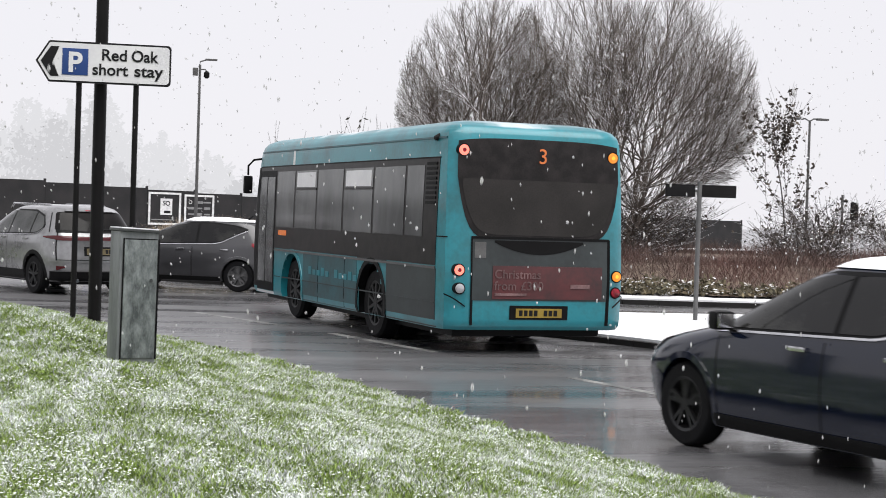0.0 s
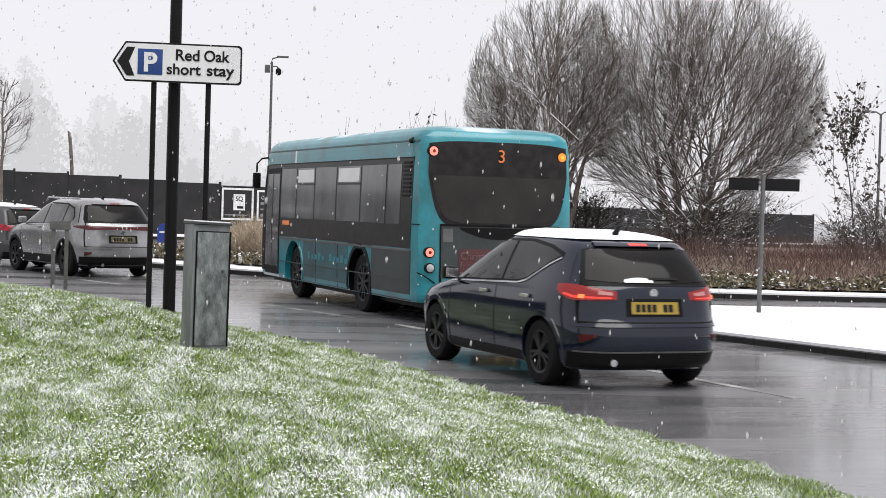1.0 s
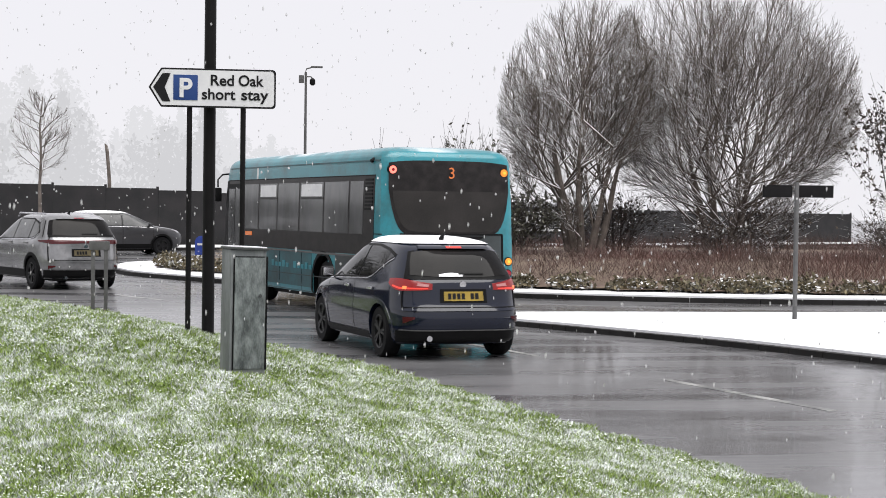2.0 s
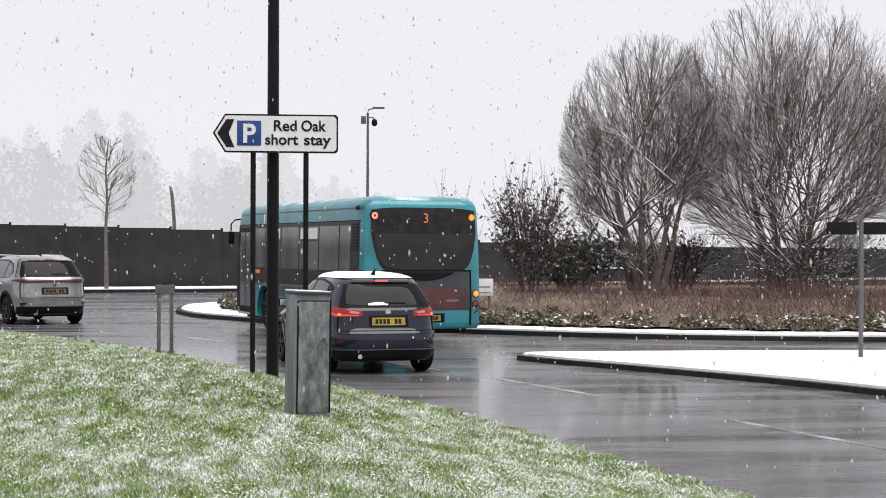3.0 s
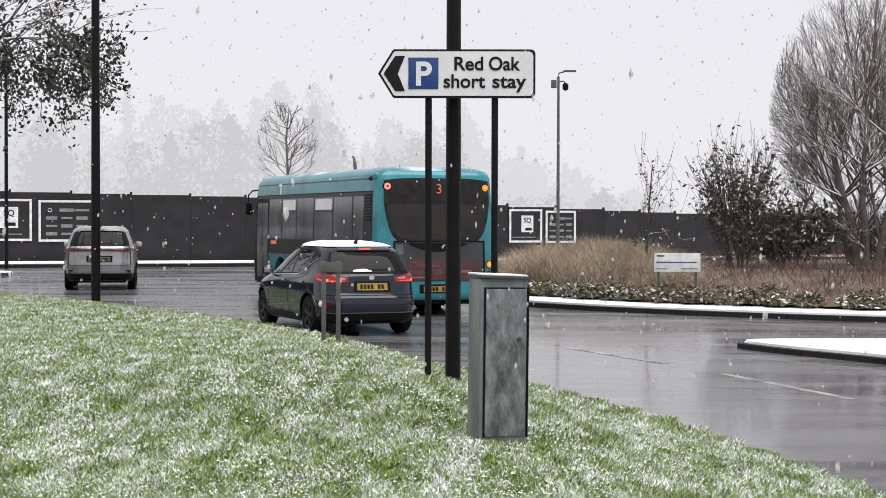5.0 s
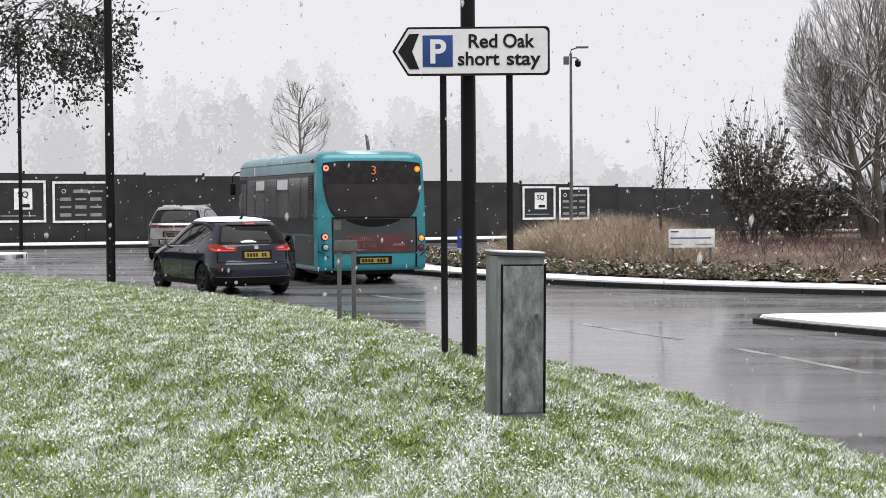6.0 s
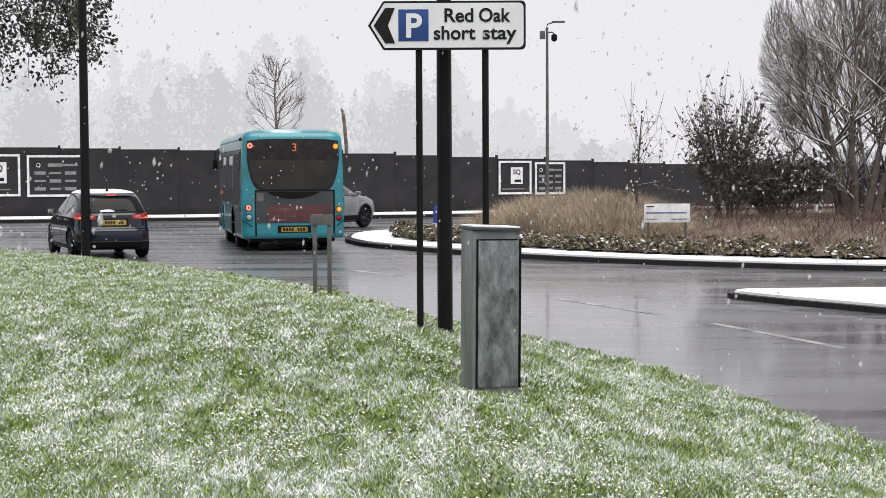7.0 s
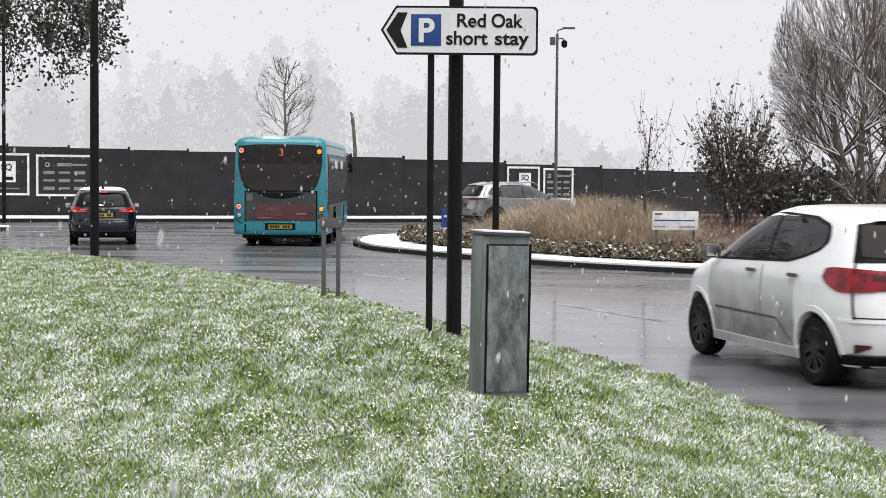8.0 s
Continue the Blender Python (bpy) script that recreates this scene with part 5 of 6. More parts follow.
    part("rear_window_surround", sh.patch(-ru - 0.05, ru + 0.05, rw0 - 0.025, lambda a: rw1 + 0.02 - 0.05 * abs(2 * a - 1) ** 3, off=0.004, nu=24), M_BLACKPLASTIC, root, "black tailgate surround")
    part("rear_window", sh.patch(-ru, ru, lambda a: rw0 + 0.03 * abs(2 * a - 1) ** 2, lambda a: rw1 - 0.04 * abs(2 * a - 1) ** 3, off=0.009, nu=24), M_GLASS, root, "dark rear window")
    part("wiper", sh.patch(-0.05, 0.42, rw0 + 0.035, rw0 + 0.055, off=0.022, nu=8, nz=2), M_BLACKPLASTIC, root)
    if opt.get("wiper_snow", True):
        part("window_snow", sh.patch(-0.42, 0.02, rw0 + 0.01, lambda a: rw0 + 0.035 + 0.02 * math.sin(a * 3), off=0.018, nu=8, nz=2), M_SNOW, root, "strip of snow under the wiper")
    part("spoiler", sh.patch(-0.8, 0.8, rw1 + 0.005, rw1 + 0.05, off=0.05, nu=20, nz=3, depth=0.12), paint, root, "roof spoiler")
    part("brake_lamp", sh.patch(-0.18, 0.18, rw1 + 0.012, rw1 + 0.034, off=0.056, nu=6, nz=2), M_REDLIT if opt.get("lit") else M_REDLAMP, root, "high brake lamp strip")
    pz = opt["plate"]
    # flat black patch on the skin stands in for shade behind the plate
    part("plate_recess", sh.patch(-0.40, 0.40, pz - 0.08, pz + 0.085, off=0.003, nu=12), M_BLACKPLASTIC, root, "flat black patch put in for the shade around the plate")
    pl = part("number_plate", sh.patch(-0.335, 0.335, pz - 0.056, pz + 0.056, off=0.012, nu=10), M_PLATE if opt.get("lit") else M_PLATE_DIM, root, "yellow rear plate")
    for k in range(7):
        if k != 4:
            part("plate_bar", sh.patch(-0.27 + 0.078 * k, -0.215 + 0.078 * k, pz - 0.035, pz + 0.035, off=0.016, nu=2, nz=2, depth=0.006), M_SIGN_BLACK, pl)
    part("rear_bumper_trim", sh.patch(-1.02, 1.02, float(sh.z[0]) + 0.02, opt.get("trim_z", 0.36), off=0.012, nu=30), M_BLACKPLASTIC, root, "black lower bumper")
    part("bumper_line", sh.patch(-1.0, 1.0, opt.get("trim_z", 0.36), opt.get("trim_z", 0.36) + 0.014, off=0.018, nu=30, nz=2), M_GREYPOST, root, "pale bumper lip")
    part("bumper_crease", sh.patch(-1.03, 1.03, 0.60, 0.625, off=0.010, nu=30, nz=2, depth=0.02), opt.get("crease", paint), root)
    for u_ in (-0.97, 0.96):
        part("tailgate_seam", sh.patch(u_, u_ + 0.012, 0.63, opt["rearwin"][0], off=0.004, nu=1, nz=10, depth=0.01), M_BLACKPLASTIC, root, "dark tailgate gap")
    part("tailgate_seam", sh.patch(-0.97, 0.97, 0.638, 0.648, off=0.004, nu=24, nz=1, depth=0.01), M_BLACKPLASTIC, root, "dark tailgate gap")
    part("badge", tubed([(0, sh.at(pz + 0.14, 0)[1] + 0.01, pz + 0.14), (0, sh.at(pz + 0.14, 0)[1] - 0.008, pz + 0.14)], [0.045, 0.042], 16), M_CHROME, root, "plain chrome badge")
    part("exhaust", tubed([(-0.45, sh.r.min() + 0.02, 0.27), (-0.45, sh.r.min() + 0.25, 0.27)], 0.035, 12), M_CHROME, root)
    part("windscreen", sh.patch(2.06, 2.999, belt + 0.02, top + 0.01, off=0.005, nu=16), M_GLASS, root, "dark windscreen")
    part("windscreen", sh.patch(-2.06, -2.999, belt + 0.02, top + 0.01, off=0.005, nu=16), M_GLASS, root, "dark windscreen")
    # roof cover of snow
    if opt.get("snow", True):
        bm = bmesh.new()
        zs = [hi - 0.085, hi - 0.055, hi - 0.03, hi - 0.012, hi - 0.001]
        us = [*np.linspace(0, 3, 50)]
        us = us + [-u for u in us[-2:0:-1]]
        rings = []
        for z in zs:
            rings.append([])
            for u in us:
                p = sh.at(z, u, 0.006)
                rings[-1].append(bm.verts.new((p.x * 0.985, p.y, p.z + 0.016)))
        for a, b in zip(rings, rings[1:]):
            for k in range(len(us)):
                bm.faces.new((a[k], a[(k + 1) % len(us)], b[(k + 1) % len(us)], b[k]))
        bm.faces.new(rings[-1])
        part("roof_snow", bm, M_SNOW, root, "white snow lying on the roof")
    if opt.get("rails"):
        for s in (-1, 1):
            part("roof_rail", tubed([(s * 0.52, 0.55, hi - 0.09), (s * 0.54, 0.4, hi + 0.0), (s * 0.54, -1.2, hi - 0.01), (s * 0.52, -1.4, hi - 0.07)], 0.02, 8), M_CHROME, root, "silver roof rail")
    part("aerial", tubed([(0, -1.15, hi - 0.02), (0, -1.25, hi + 0.06), (0, -1.32, hi + 0.07)], [0.035, 0.012, 0.004], 8), M_BLACKPLASTIC, root, "black roof aerial fin")
    return root


HATCH = [(0.19, -1.86, 1.86, 0.80), (0.26, -1.96, 1.95, 0.835), (0.4, -2.01, 2.0, 0.855), (0.53, -2.02, 2.02, 0.866), (0.60, -2.0, 2.01, 0.866), (0.68, -1.955, 1.95, 0.864), (0.77, -1.935, 1.82, 0.858), (0.83, -1.925, 1.6, 0.850),
         (0.89, -1.915, 1.3, 0.838), (0.94, -1.90, 1.06, 0.82), (1.02, -1.85, 0.90, 0.788), (1.12, -1.78, 0.70, 0.745), (1.22, -1.70, 0.49, 0.70), (1.31, -1.61, 0.28, 0.656), (1.375, -1.50, 0.10, 0.615), (1.42, -1.22, -0.02, 0.57), (1.45, -0.86, -0.1, 0.49), (1.468, -0.6, -0.22, 0.32)]
OPT_HATCH = dict(belt=0.915, top=1.352, win_low=((-1.36, 1.236), (-1.2, 1.17), (-0.86, 1.0), (-0.7, 0.968), (0.93, 0.915)), win_top=((-1.36, 1.25), (-1.1, 1.318), (-0.65, 1.366), (-0.1, 1.36), (0.15, 1.315), (0.95, 0.93)), rise=0.05, cuts=(-0.32,), handles=(-0.02, -0.95), seams=(0.86, -0.26), lamp_fall=0.075, lamp=(0.835, 1.0, 0.56, 1.085), head=0.68, rearwin=(1.0, 1.335), plate=0.775,
                 rim=M_RIM_DARK, lit=True, chrome=True, handle_mat=M_CHROME)
hatchback = car("hatchback", "dark navy hatchback with snow on its roof", M_NAVY, HATCH, (1.25, -1.24), 0.315, 0.738, OPT_HATCH)

SUVR = [(0.24, -2.05, 2.0, 0.86), (0.32, -2.18, 2.14, 0.89), (0.5, -2.23, 2.22, 0.915), (0.66, -2.24, 2.23, 0.925), (0.8, -2.21, 2.18, 0.925), (0.92, -2.19, 2.05, 0.92), (1.0, -2.18, 1.8, 0.91), (1.05, -2.165, 1.45, 0.90), (1.09, -2.14, 1.2, 0.885),
        (1.18, -2.06, 1.0, 0.85), (1.3, -1.96, 0.75, 0.80), (1.42, -1.86, 0.5, 0.75), (1.52, -1.76, 0.26, 0.70), (1.58, -1.64, 0.05, 0.65), (1.62, -1.45, -0.15, 0.56), (1.64, -1.1, -0.5, 0.38)]
# pale side glass: the sky's reflection is put into its base colour
OPT_SUV = dict(belt=1.08, top=1.50, win_low=((-1.56, 1.22), (-1.4, 1.13), (-1.1, 1.10), (1.0, 1.06)), win_top=((-1.56, 1.25), (-1.4, 1.43), (-1.0, 1.52), (0.0, 1.525), (0.28, 1.47), (1.02, 1.08)), cuts=(-0.15, -1.08), chrome=True, rear_u=1.0, trim_z=0.43, sill_z=0.42, lens=M_REDDEEP, lamp_fall=0.02, glass=M_GLASS_PALE, handles=(0.0, -1.0), seams=(1.0, -0.16), lamp=(0.99, 1.085, 0.02, 1.09), head=0.85, rearwin=(1.16, 1.52), plate=0.80, rim=M_RIM_DARK,
               lit=False, rails=True, lip=0.05, lipmat=M_BLACKPLASTIC, n=5.5, wiper_snow=False, snow=False, mirror=M_SILVER)
suv = car("suv", "silver grey family crossover dirty with road spray", M_SILVER, SUVR, (1.34, -1.33), 0.35, 0.80, OPT_SUV)
estate = car("crossover", "charcoal crossover circling the far side", M_CHARCOAL, SUVR, (1.34, -1.33), 0.35, 0.80, {**OPT_SUV, "snow": True, "mirror": M_CHARCOAL, "rails": False})
dark_hatch = car("hatchback", "charcoal hatchback with snow along its roof", M_CHARCOAL, HATCH, (1.25, -1.24), 0.315, 0.738, {**OPT_HATCH, "lit": False, "rim": M_RIM, "mirror": M_CHARCOAL})
MPV = [(0.2, -1.84, 1.86, 0.81), (0.27, -1.95, 1.95, 0.826), (0.42, -2.01, 2.0, 0.85), (0.58, -2.03, 2.01, 0.871), (0.72, -2.01, 1.97, 0.882), (0.84, -1.985, 1.86, 0.876), (0.93, -1.965, 1.68, 0.868), (1.0, -1.95, 1.45, 0.855), (1.05, -1.93, 1.22, 0.84),
       (1.14, -1.89, 1.02, 0.81), (1.26, -1.83, 0.78, 0.766), (1.38, -1.76, 0.5, 0.72), (1.48, -1.68, 0.24, 0.674), (1.54, -1.58, 0.02, 0.625), (1.58, -1.42, -0.2, 0.55), (1.6, -1.1, -0.5, 0.38)]
mpv = car("compact_mpv", "white compact people carrier with a dirty flank", M_WHITECAR, MPV, (1.31, -1.305), 0.315, 0.745,
          dict(belt=1.04, top=1.47, win_low=((-1.36, 1.285), (-1.28, 1.215), (-1.05, 1.145), (-0.75, 1.085), (1.02, 1.03)), win_top=((-1.36, 1.32), (-1.3, 1.42), (-1.0, 1.485), (-0.3, 1.51), (0.18, 1.475), (0.5, 1.345), (1.04, 1.05)), cuts=(-0.28,), sill=M_WHITE_DIRTY, moulding=(-0.84, 0.84, 0.53), lamp_fall=0.03, lamp_in=0.04, handles=(-0.02, -0.92), seams=(0.98, -0.24), lamp=(0.845, 1.075, 0.60, 1.10), head=0.78, rearwin=(1.14, 1.47), plate=0.8, rim=M_RIM_DARK, spokes=7, refl=0.33, trim_z=0.31, lit=False, snow=False,
               wiper_snow=False, handle_mat=M_GREYPOST, mirror=M_GREYPOST))


def bus():
    root = thing("bus", Matrix(), "teal single-deck city bus grimy with road dirt", "bus")
    rows = [(0.30, -4.38, 4.38, 1.19), (0.36, -4.44, 4.42, 1.215), (0.9, -4.45, 4.45, 1.22), (1.25, -4.43, 4.44, 1.22), (1.9, -4.40, 4.38, 1.21), (2.4, -4.36, 4.28, 1.195), (2.58, -4.34, 4.22, 1.187), (2.69, -4.31, 4.16, 1.165), (2.76, -4.25, 4.08, 1.11), (2.81, -4.13, 3.95, 1.0), (2.845, -3.9, 3.7, 0.8), (2.865, -3.5, 3.4, 0.45)]
    sh = Shell(rows, 26)
    fa, ra_, wr = 2.0, -1.75, 0.46
    arches = [(fa, wr, 0.56), (ra_, wr, 0.56)]
    part("body", sh.skin(arches, 40), M_TEAL, root)
    part("underbody", boxed(0, 0, 0.53, 2.0, 8.3, 0.66, 0.05), M_BLACKPLASTIC, root, "black chassis")
    for s in (-1, 1):
        part("skirt_panel", sh.side(s, ra_ + 0.6, fa - 0.6, 0.31, 1.02, off=0.004, nu=20), M_TEAL_DIRTY, root, "dirty dark teal skirt")
        part("skirt_panel", sh.side(s, -4.1, ra_ - 0.6, 0.31, 1.02, off=0.004, nu=12), M_GRIME, root, "grimy grey engine skirt")
        part("skirt_panel", sh.side(s, ra_ - 0.6, ra_ + 0.6, 1.03, 1.08, off=0.004, nu=12, nz=2), M_GRIME, root)
        part("window_band", sh.side(s, -4.08, 3.98, 1.06, 2.36, off=0.006, nu=40), M_BUSBLACK, root, "black window band")
        part("waist_rail", sh.side(s, -4.08, 3.0, 1.015, 1.045, off=0.014, nu=30, nz=2), M_GREYPOST, root, "grey waist rail")
        part("gutter", sh.side(s, -4.2, 4.0, 2.60, 2.622, off=0.012, nu=30, nz=2), M_TEAL_DIRTY, root, "dirty roof gutter")
        part("band_edge", sh.side(s, -4.1, 4.0, 2.36, 2.378, off=0.010, nu=30, nz=2), M_BLACKPLASTIC, root)
        part("corner_seam", sh.side(s, -4.34, -4.09, 1.405, 1.42, off=0.006, nu=4, nz=2, depth=0.01), M_BLACKPLASTIC, root)
        for yj in (-0.62, 0.62):
            part("panel_joint", sh.side(s, yj, yj + 0.012, 0.33, 1.01, off=0.008, nu=1, nz=4, depth=0.01), M_BLACKPLASTIC, root)
        part("lower_rail", sh.side(s, -4.08, 3.0, 0.60, 0.615, off=0.010, nu=30, nz=2), M_GRIME, root)
        for y0, y1, hopper in ((1.97, 2.93, False), (0.83, 1.89, True), (-0.42, 0.76, False), (-1.70, -0.5, True), (-2.94, -1.78, False), (-3.62, -3.02, False)):
            pane = part("side_window", sh.side(s, y0, y1, 1.40, 2.28, off=0.011, nu=10), M_GLASS_BUS, root, "grey tinted side pane")
            if hopper:
                part("hopper", sh.side(s, y0 + 0.06, y1 - 0.06, 2.03, 2.25, off=0.016, nu=8, nz=3), M_SIGN_WHITE, pane, "pale opening vent pane")
                part("hopper_bar", sh.side(s, y0, y1, 1.985, 2.015, off=0.019, nu=8, nz=2), M_BUSBLACK, pane)
        for k in range(9):
            part("grille_slat", sh.side(s, -4.02, -3.70, 1.80 + 0.06 * k, 1.835 + 0.06 * k, off=0.017, nu=4, nz=2), M_BLACKPLASTIC, root)
        part("cove_divider", sh.side(s, 2.05, 2.14, 2.37, 2.62, off=0.006, nu=3), M_WHITE, root, "pale cove stripe")
        for ya, za, rr in arches:
            part("arch_lip", sh.lip(s, ya, za, rr, 0.05, 0.012), M_TEAL if ya > 0 else M_BLACKPLASTIC, root)
        for yw, twin in ((fa, False), (ra_, True)):
            wheel(root, s, s * 1.02, yw, wr, 0.27, M_RIM_BUS, 10)
            if twin:
                wheel(root, s, s * 0.72, yw, wr, 0.25, M_RIM_BUS, 10)
        # mirror on its bracket
        br = part("mirror_arm", tubed([(s * 1.10, 4.15, 2.52), (s * 1.22, 4.4, 2.5), (s * 1.29, 4.5, 2.4), (s * 1.29, 4.5, 2.24)], 0.018, 8), M_BLACKPLASTIC, root, "black mirror arm")
        part("mirror_head", boxed(s * 1.29, 4.5, 2.08, 0.15, 0.1, 0.3, 0.04), M_BLACKPLASTIC, br, "black mirror head")
    # faint lettering along the skirt as plain bars
    for k in range(11):
        if k not in (5,):
            part("faint_mark", sh.side(-1, 0.95 - 0.21 * k, 1.09 - 0.21 * k, 0.72, 0.80 + 0.04 * (k % 3 == 0), off=0.009, nu=2, nz=2, depth=0.008), M_TEAL, root, "faint teal print")
    # entrance door on the kerb side
    door = part("door", sh.side(-1, 3.02, 3.98, 0.36, 2.3, off=0.010, nu=10), M_BLACKPLASTIC, root, "black-framed double entrance door")
    for y0, y1 in ((3.07, 3.47), (3.53, 3.93)):
        part("door_pane", sh.side(-1, y0, y1, 0.5, 2.2, off=0.018, nu=6, nz=10), M_GLASS_PALE, door, "tall grey door pane")
    part("front_pillar", sh.side(-1, 4.0, 4.34, 0.4, 2.36, off=0.008, nu=6, nz=8), M_BLACKPLASTIC, root, "black front corner pillar")
    part("step_edge", sh.side(-1, 3.02, 3.98, 0.31, 0.35, off=0.02, nu=6, nz=2), M_SIGN_WHITE, root, "pale step edge")
    part("side_blind", sh.side(-1, 2.35, 2.75, 1.27, 1.35, off=0.02, nu=4, nz=2), M_LED, root, "glowing amber side display")
    part("windscreen", sh.patch(2.02, 2.999, 0.95, 2.5, off=0.006, nu=14), M_GLASS, root)
    part("windscreen", sh.patch(-2.02, -2.999, 0.95, 2.5, off=0.006, nu=14), M_GLASS, root)
    # back
    def curve_low(a):
        return 1.45 + 0.55 * abs(2 * a - 1) ** 9
    part("rear_panel", sh.patch(-0.92, 0.92, lambda a: 1.39 + 0.75 * abs(2 * a - 1) ** 10, lambda a: 2.62 - 0.05 * abs(2 * a - 1) ** 4, off=0.006, nu=40), M_BUSBLACK, root, "black rear glazing surround")
    part("rear_window", sh.patch(-0.865, 0.865, curve_low, 2.12, off=0.012, nu=40, nz=8), M_GLASS_REAR, root, "large curved dark rear window")
    part("engine_cover", sh.patch(-0.74, 0.78, 0.66, 1.40, off=0.008, nu=20), M_GRIME, root, "dirt-streaked engine cover")
    part("engine_grille", sh.patch(-0.5, 0.5, lambda a: 1.36 - 0.14 * (1 - abs(2 * a - 1) ** 2), 1.385, off=0.014, nu=20), M_BLACKPLASTIC, root, "black curved vent")
    part("cover_seam", sh.patch(-0.76, 0.80, 1.40, 1.43, off=0.016, nu=20, nz=2), M_BLACKPLASTIC, root)
    for u in (-0.76, 0.80):
        part("cover_seam", sh.patch(u, u + 0.012, 0.36, 1.42, off=0.012, nu=1, nz=10), M_BLACKPLASTIC, root)
    ad = part("poster", sh.patch(-0.52, 0.72, 0.68, 1.08, off=0.016, nu=14), M_AD, root, "dirty red advertising poster")
    fr = -4.475
    for word, x, z in (("Christmas", -0.60, 0.93), ("from", -0.60, 0.79), ("£300", -0.25, 0.79)):
        text("lettering", word, 0.15, M_AD_TEXT, ad, Matrix.Translation((x, fr, z)) @ pose(0, 0, 0, 90), "LEFT", 0.001, "faded pink poster words")
    part("print_bar", boxed(0.55, fr + 0.004, 0.84, 0.26, 0.008, 0.05), M_AD_TEXT, ad, smooth=False)
    part("print_bar", boxed(-0.38, fr + 0.004, 0.735, 0.42, 0.008, 0.03), M_AD_TEXT, ad, smooth=False)
    part("notice", sh.patch(-0.72, -0.60, 1.17, 1.36, off=0.014, nu=3), M_GREYPOST, root, "small pale safety notice")
    text("route_number", "3", 0.26, M_LED, root, Matrix.Translation((0.03, -4.405, 2.33)) @ pose(0, 0, 0, 90 - 2), "CENTER", 0.0, "amber route number")
    pr = part("plate_recess", sh.patch(-0.32, 0.34, 0.43, 0.60, off=0.008, nu=10), M_BLACKPLASTIC, root, "black plate recess")
    pl = part("number_plate", sh.patch(-0.25, 0.27, 0.455, 0.565, off=0.016, nu=8), M_PLATE, root, "yellow rear plate")
    for k in range(8):
        if k != 4:
            part("plate_bar", sh.patch(-0.215 + 0.056 * k, -0.175 + 0.056 * k, 0.475, 0.545, off=0.02, nu=2, nz=2, depth=0.006), M_SIGN_BLACK, pl)

    def round_lamp(x, z, r, lens, ring, label, y=None):
        y = sh.at(z, max(-0.999, min(0.999, x / sh.k / sh.dims(z)[2])))[1] if y is None else y
        hs = part("lamp", tubed([(x, y + 0.05, z), (x, y - 0.012, z)], [r * 1.25, r * 1.2], 20), M_BLACKPLASTIC, root, label)
        part("lens", tubed([(x, y - 0.008, z), (x, y - 0.02, z), (x, y - 0.026, z)], [r, r * 0.95, r * 0.6], 20), lens, hs)
        if ring:
            part("core", tubed([(x, y - 0.02, z), (x, y - 0.03, z)], [r * 0.42, r * 0.36], 16), ring, hs)
    round_lamp(-1.0, 2.46, 0.066, M_ORANGE, M_REDLAMP, "round glowing red rear lamp")
    round_lamp(1.0, 2.44, 0.066, M_AMBER_DIM, M_AMBER, "round amber indicator")
    round_lamp(-1.05, 1.02, 0.064, M_ORANGE, M_REDLAMP, "round glowing red rear lamp")
    round_lamp(1.06, 0.97, 0.062, M_AMBER_DIM, M_AMBER, "round amber indicator")
    round_lamp(-1.04, 0.80, 0.06, M_HEADLAMP, None, "round clear reversing lamp")
    round_lamp(1.05, 0.77, 0.06, M_REDLAMP, None, "round red lamp")
    part("bumper_seam", sh.patch(-1.0, -0.82, lambda a: 0.72 - 0.14 * a, lambda a: 0.735 - 0.14 * a, off=0.012, nu=8, nz=2, depth=0.01), M_BLACKPLASTIC, root)
    part("bumper_seam", sh.patch(0.86, 1.0, lambda a: 0.58 + 0.14 * a, lambda a: 0.595 + 0.14 * a, off=0.012, nu=8, nz=2, depth=0.01), M_BLACKPLASTIC, root)
    part("engine_hatch", sh.side(1, -4.2, -3.9, 0.95, 1.25, off=0.01, nu=4), M_BLACKPLASTIC, root)
    part("rear_camera", tubed([(-1.15, -3.95, 2.62), (-1.22, -3.95, 2.6)], [0.05, 0.03], 10), M_BLACKPLASTIC, root)
    return root


the_bus = bus()

# ---- falling snow ----
g = np.random.default_rng(3)


def snowfall(count, x0, x1, y0, y1, top, r0, r1, label, tall=1.0):
    c = np.stack([g.uniform(x0, x1, count), g.uniform(y0, y1, count), g.uniform(0, top, count)], 1)
    r = g.uniform(r0, r1, count)
    o = np.array([(1, 0, 0), (-1, 0, 0), (0, 1, 0), (0, -1, 0), (0, 0, 1), (0, 0, -1)] + [(i, j, k) for i in (-0.6, 0.6) for j in (-0.6, 0.6) for k in (-0.6, 0.6)], float) * [1, 1, tall]
    uneven = g.uniform(0.7, 1.2, (count, len(o), 1))
    co = (c[:, None, :] + o[None] * r[:, None, None] * uneven).reshape(-1, 3)
    f = []
    for k, q in enumerate(o[6:]):
        ends = [0 if q[0] > 0 else 1, 2 if q[1] > 0 else 3, 4 if q[2] > 0 else 5]
        f += [(6 + k, ends[0], ends[1]), (6 + k, ends[1], ends[2]), (6 + k, ends[2], ends[0])]
    f = np.array(f)
    faces = (f[None] + np.arange(count)[:, None, None] * len(o)).reshape(-1, 3).tolist()
    me_ = bpy.data.meshes.new("falling_snow")
    me_.from_pydata(co.tolist(), [], faces)
    me_.materials.append(M_FLAKE)
    me_.shade_smooth()
    return tagged(new("falling_snow", me_), label, "snow", "", "stuff")


near_flakes = snowfall(6500, -5, 8, 3.5, 13, 24, 0.0035, 0.0075, "white snowflakes falling close by", 2.0)
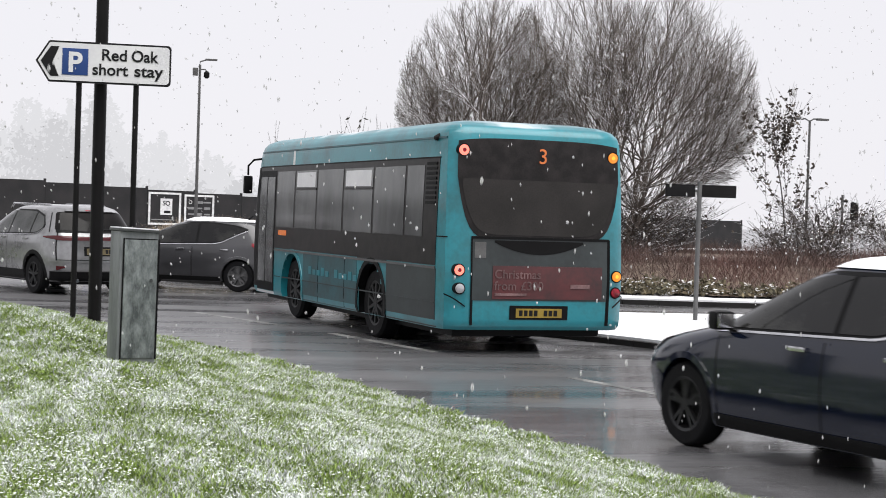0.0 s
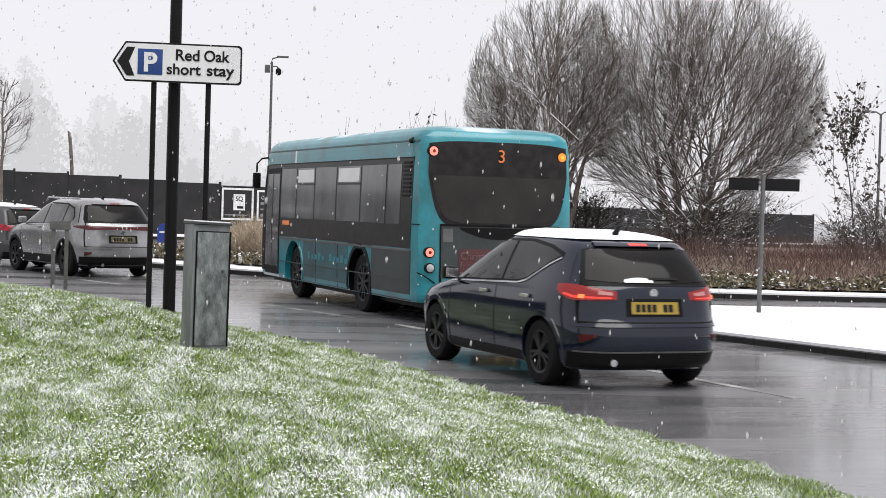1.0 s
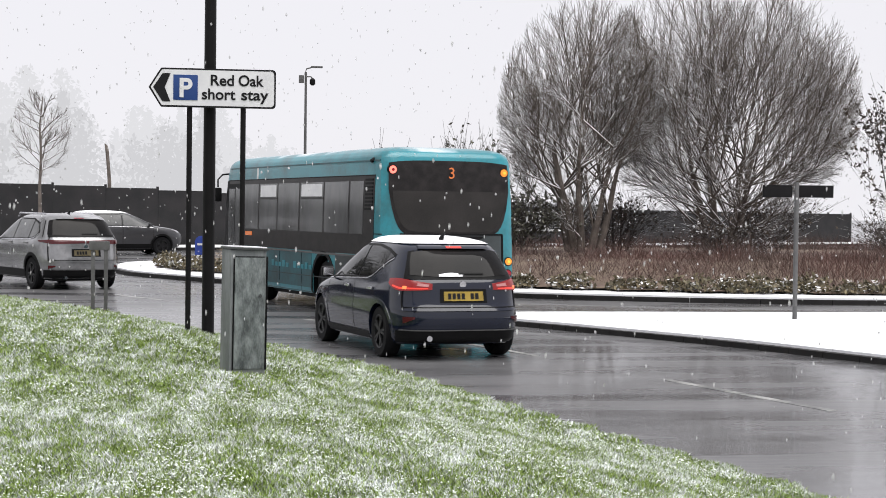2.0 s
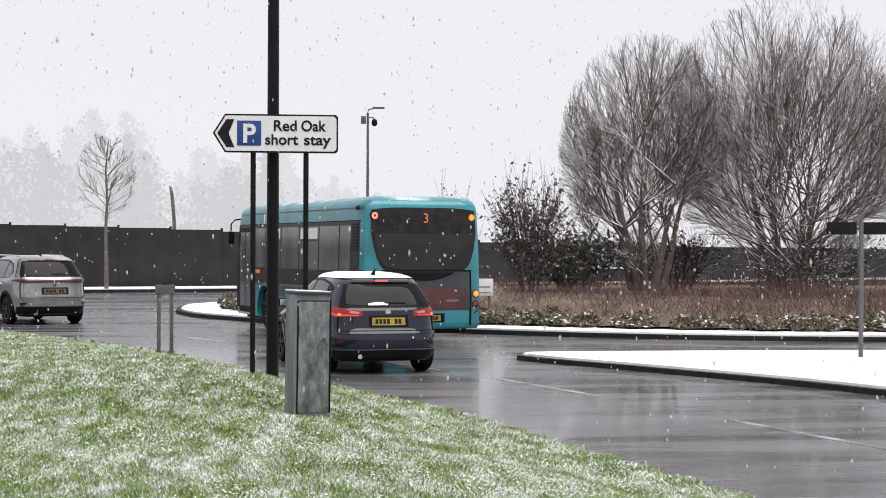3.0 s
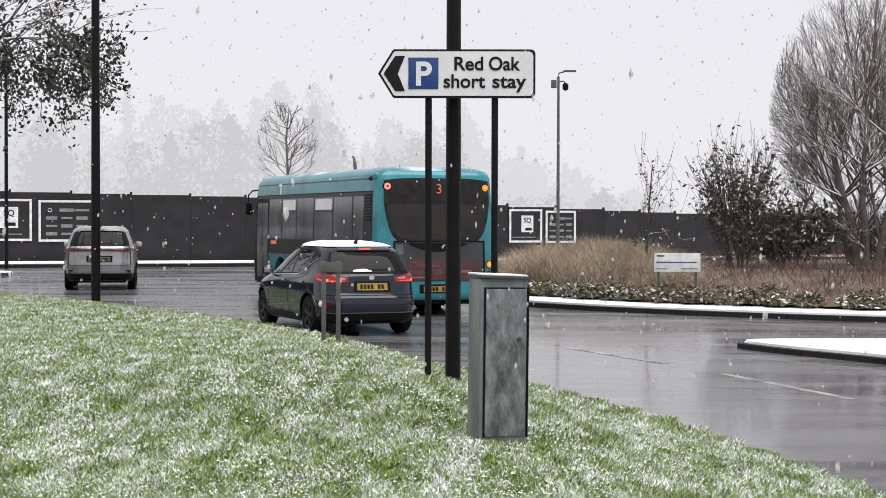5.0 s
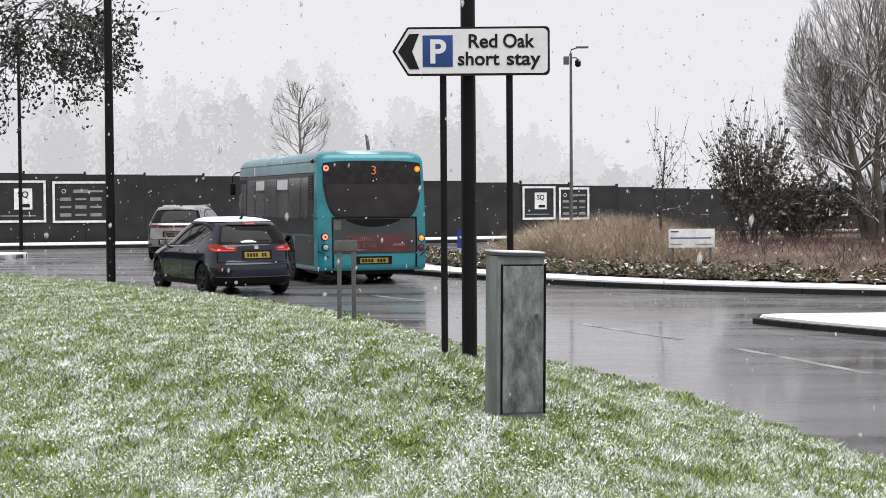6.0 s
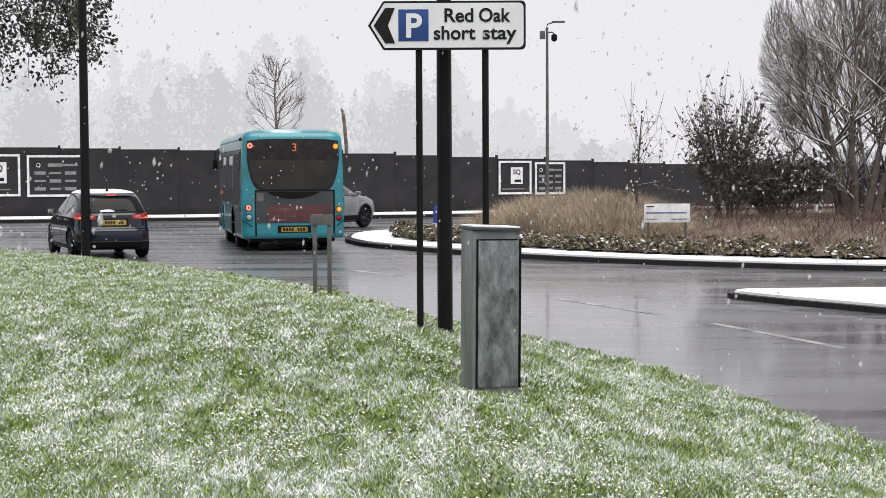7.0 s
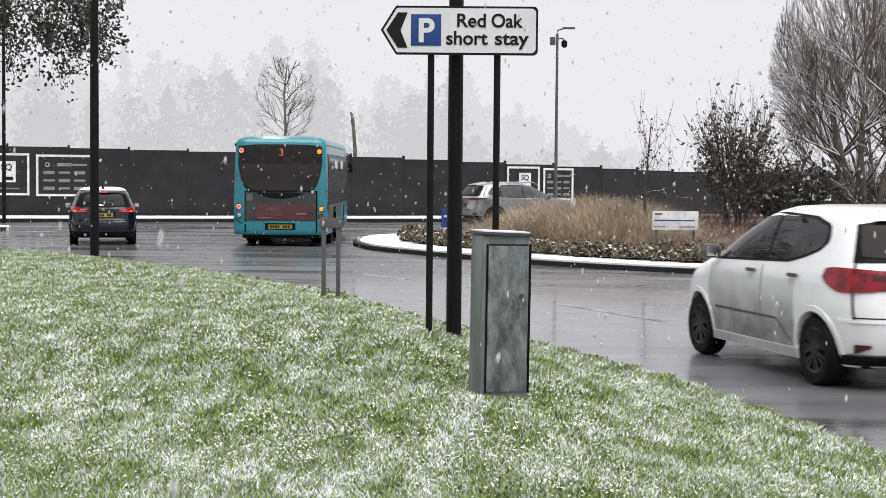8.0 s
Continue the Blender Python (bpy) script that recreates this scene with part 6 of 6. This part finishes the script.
far_flakes = snowfall(13000, -16, 24, 11, 44, 24, 0.008, 0.016, "white snowflakes falling over the road", 1.2)


# ---- movement ----
def drive(ob, rows, radius):
    """Keys a vehicle along rows of t, x, y, heading (degrees, clockwise from +y) and rolls its wheels."""
    walk(ob, [(t, pose(x, y, 0, 0, 0, -h)) for t, x, y, h in rows])
    ts = [r[0] for r in rows]
    steps = [0.0]
    for a, b in zip(rows, rows[1:]):
        steps.append(steps[-1] + math.dist(a[1:3], b[1:3]))
    for wob in [c for c in ob.children if c.name.startswith("wheel")]:
        p = wob.matrix_local.translation.copy()
        spin = []
        for k in range(0, 241):
            t = k / 30
            d = float(np.interp(t, ts, steps))
            spin.append((t, pose(p.x, p.y, p.z, -math.degrees(d / radius) % 360)))
        walk(wob, spin)


def motions():
    drive(the_bus, [(0, 4.49, 21.47, -9.9), (0.5, 4.14, 23.29, -10.7), (1, 3.72, 24.78, -11.6), (2.5, 2.09, 30.20, -17.5), (3, 1.53, 32.47, -17.3), (3.5, 0.69, 33.24, -20.0), (4, -0.25, 34.65, -21.8), (4.5, -1.22, 34.92, -23.0), (6, -3.58, 39.28, -19.2), (6.5, -4.15, 41.11, -16.0), (7, -4.52, 43.00, -11.5), (7.5, -4.62, 44.61, -6.1), (8, -4.61, 46.87, -0.5)], 0.46)
    drive(hatchback, [(0, 5.49, 8.47, -16.8), (0.5, 4.73, 11.22, -15.8), (1, 3.98, 13.98, -14.3), (2.5, 1.92, 21.01, -12.5), (3, 1.20, 22.87, -13.6), (3.5, 0.47, 22.82, -10.1), (4, -0.16, 24.82, -15.8), (4.5, -0.99, 26.24, -19.2), (6, -5.05, 32.91, -30.2), (6.5, -6.62, 35.15, -26.9), (7, -7.97, 37.46, -23.1), (7.5, -9.00, 40.56, -16.5), (8, -9.50, 44.15, -12.8)], 0.315)
    drive(suv, [(0, -0.95, 30.30, -26.5), (0.5, -1.30, 32.20, -26.2), (1, -2.05, 34.10, -27.5), (2.5, -4.75, 36.42, -25.3), (3, -6.18, 38.61, -27.0), (3.5, -7.32, 38.12, -17.3), (4, -8.82, 40.42, -19.8), (4.5, -9.65, 41.55, -14.9), (6, -8.75, 50.86, 2.9), (6.3, -7.67, 51.18, 12.0), (6.8, -5.36, 53.44, 26.7), (7.2, -3.19, 55.27, 38.4), (7.6, -0.83, 57.21, 52.0), (8, 2.16, 60.94, 64.6)], 0.35)
    drive(estate, [(0, -9.75, 44.85, -6.0), (0.55, -9.41, 50.40, 4.0), (1.35, -6.15, 54.99, 45.0), (1.9, -3.87, 59.30, 68.0), (2.3, -1.69, 61.41, 78.0), (2.5, -0.38, 61.36, 84.0), (3.2, 4.83, 62.54, 94.0), (4.5, 15.51, 65.71, 106.0), (6, 26.35, 62.03, 118.0), (8, 47.76, 54.38, 135.0)], 0.35)
    drive(dark_hatch, [(0, 1.94, 31.96, -66.0), (0.3, 0.39, 33.48, -58.0), (0.6, -1.54, 35.24, -52.0), (1, -4.52, 37.69, -46.0), (1.7, -10.06, 43.88, -46.0), (2.5, -17.60, 53.20, -50.0), (4, -25.62, 52.00, -65.0), (8, -50.09, 47.12, -85.0)], 0.315)
    drive(mpv, [(0, 22.11, -43.01, -16.0), (3, 12.07, -15.73, -16.0), (6, 7.59, 3.45, -16.0), (7, 5.61, 9.70, -15.5), (7.5, 4.70, 12.43, -15.5), (8, 3.68, 16.52, -14.3)], 0.315)
    for fl, drop in ((near_flakes, -1.5), (far_flakes, -1.5)):
        walk(fl, [(t, pose(-0.35 * t, -0.15 * t, drop * t)) for t in (0, 2, 4, 6, 8)])


motions()
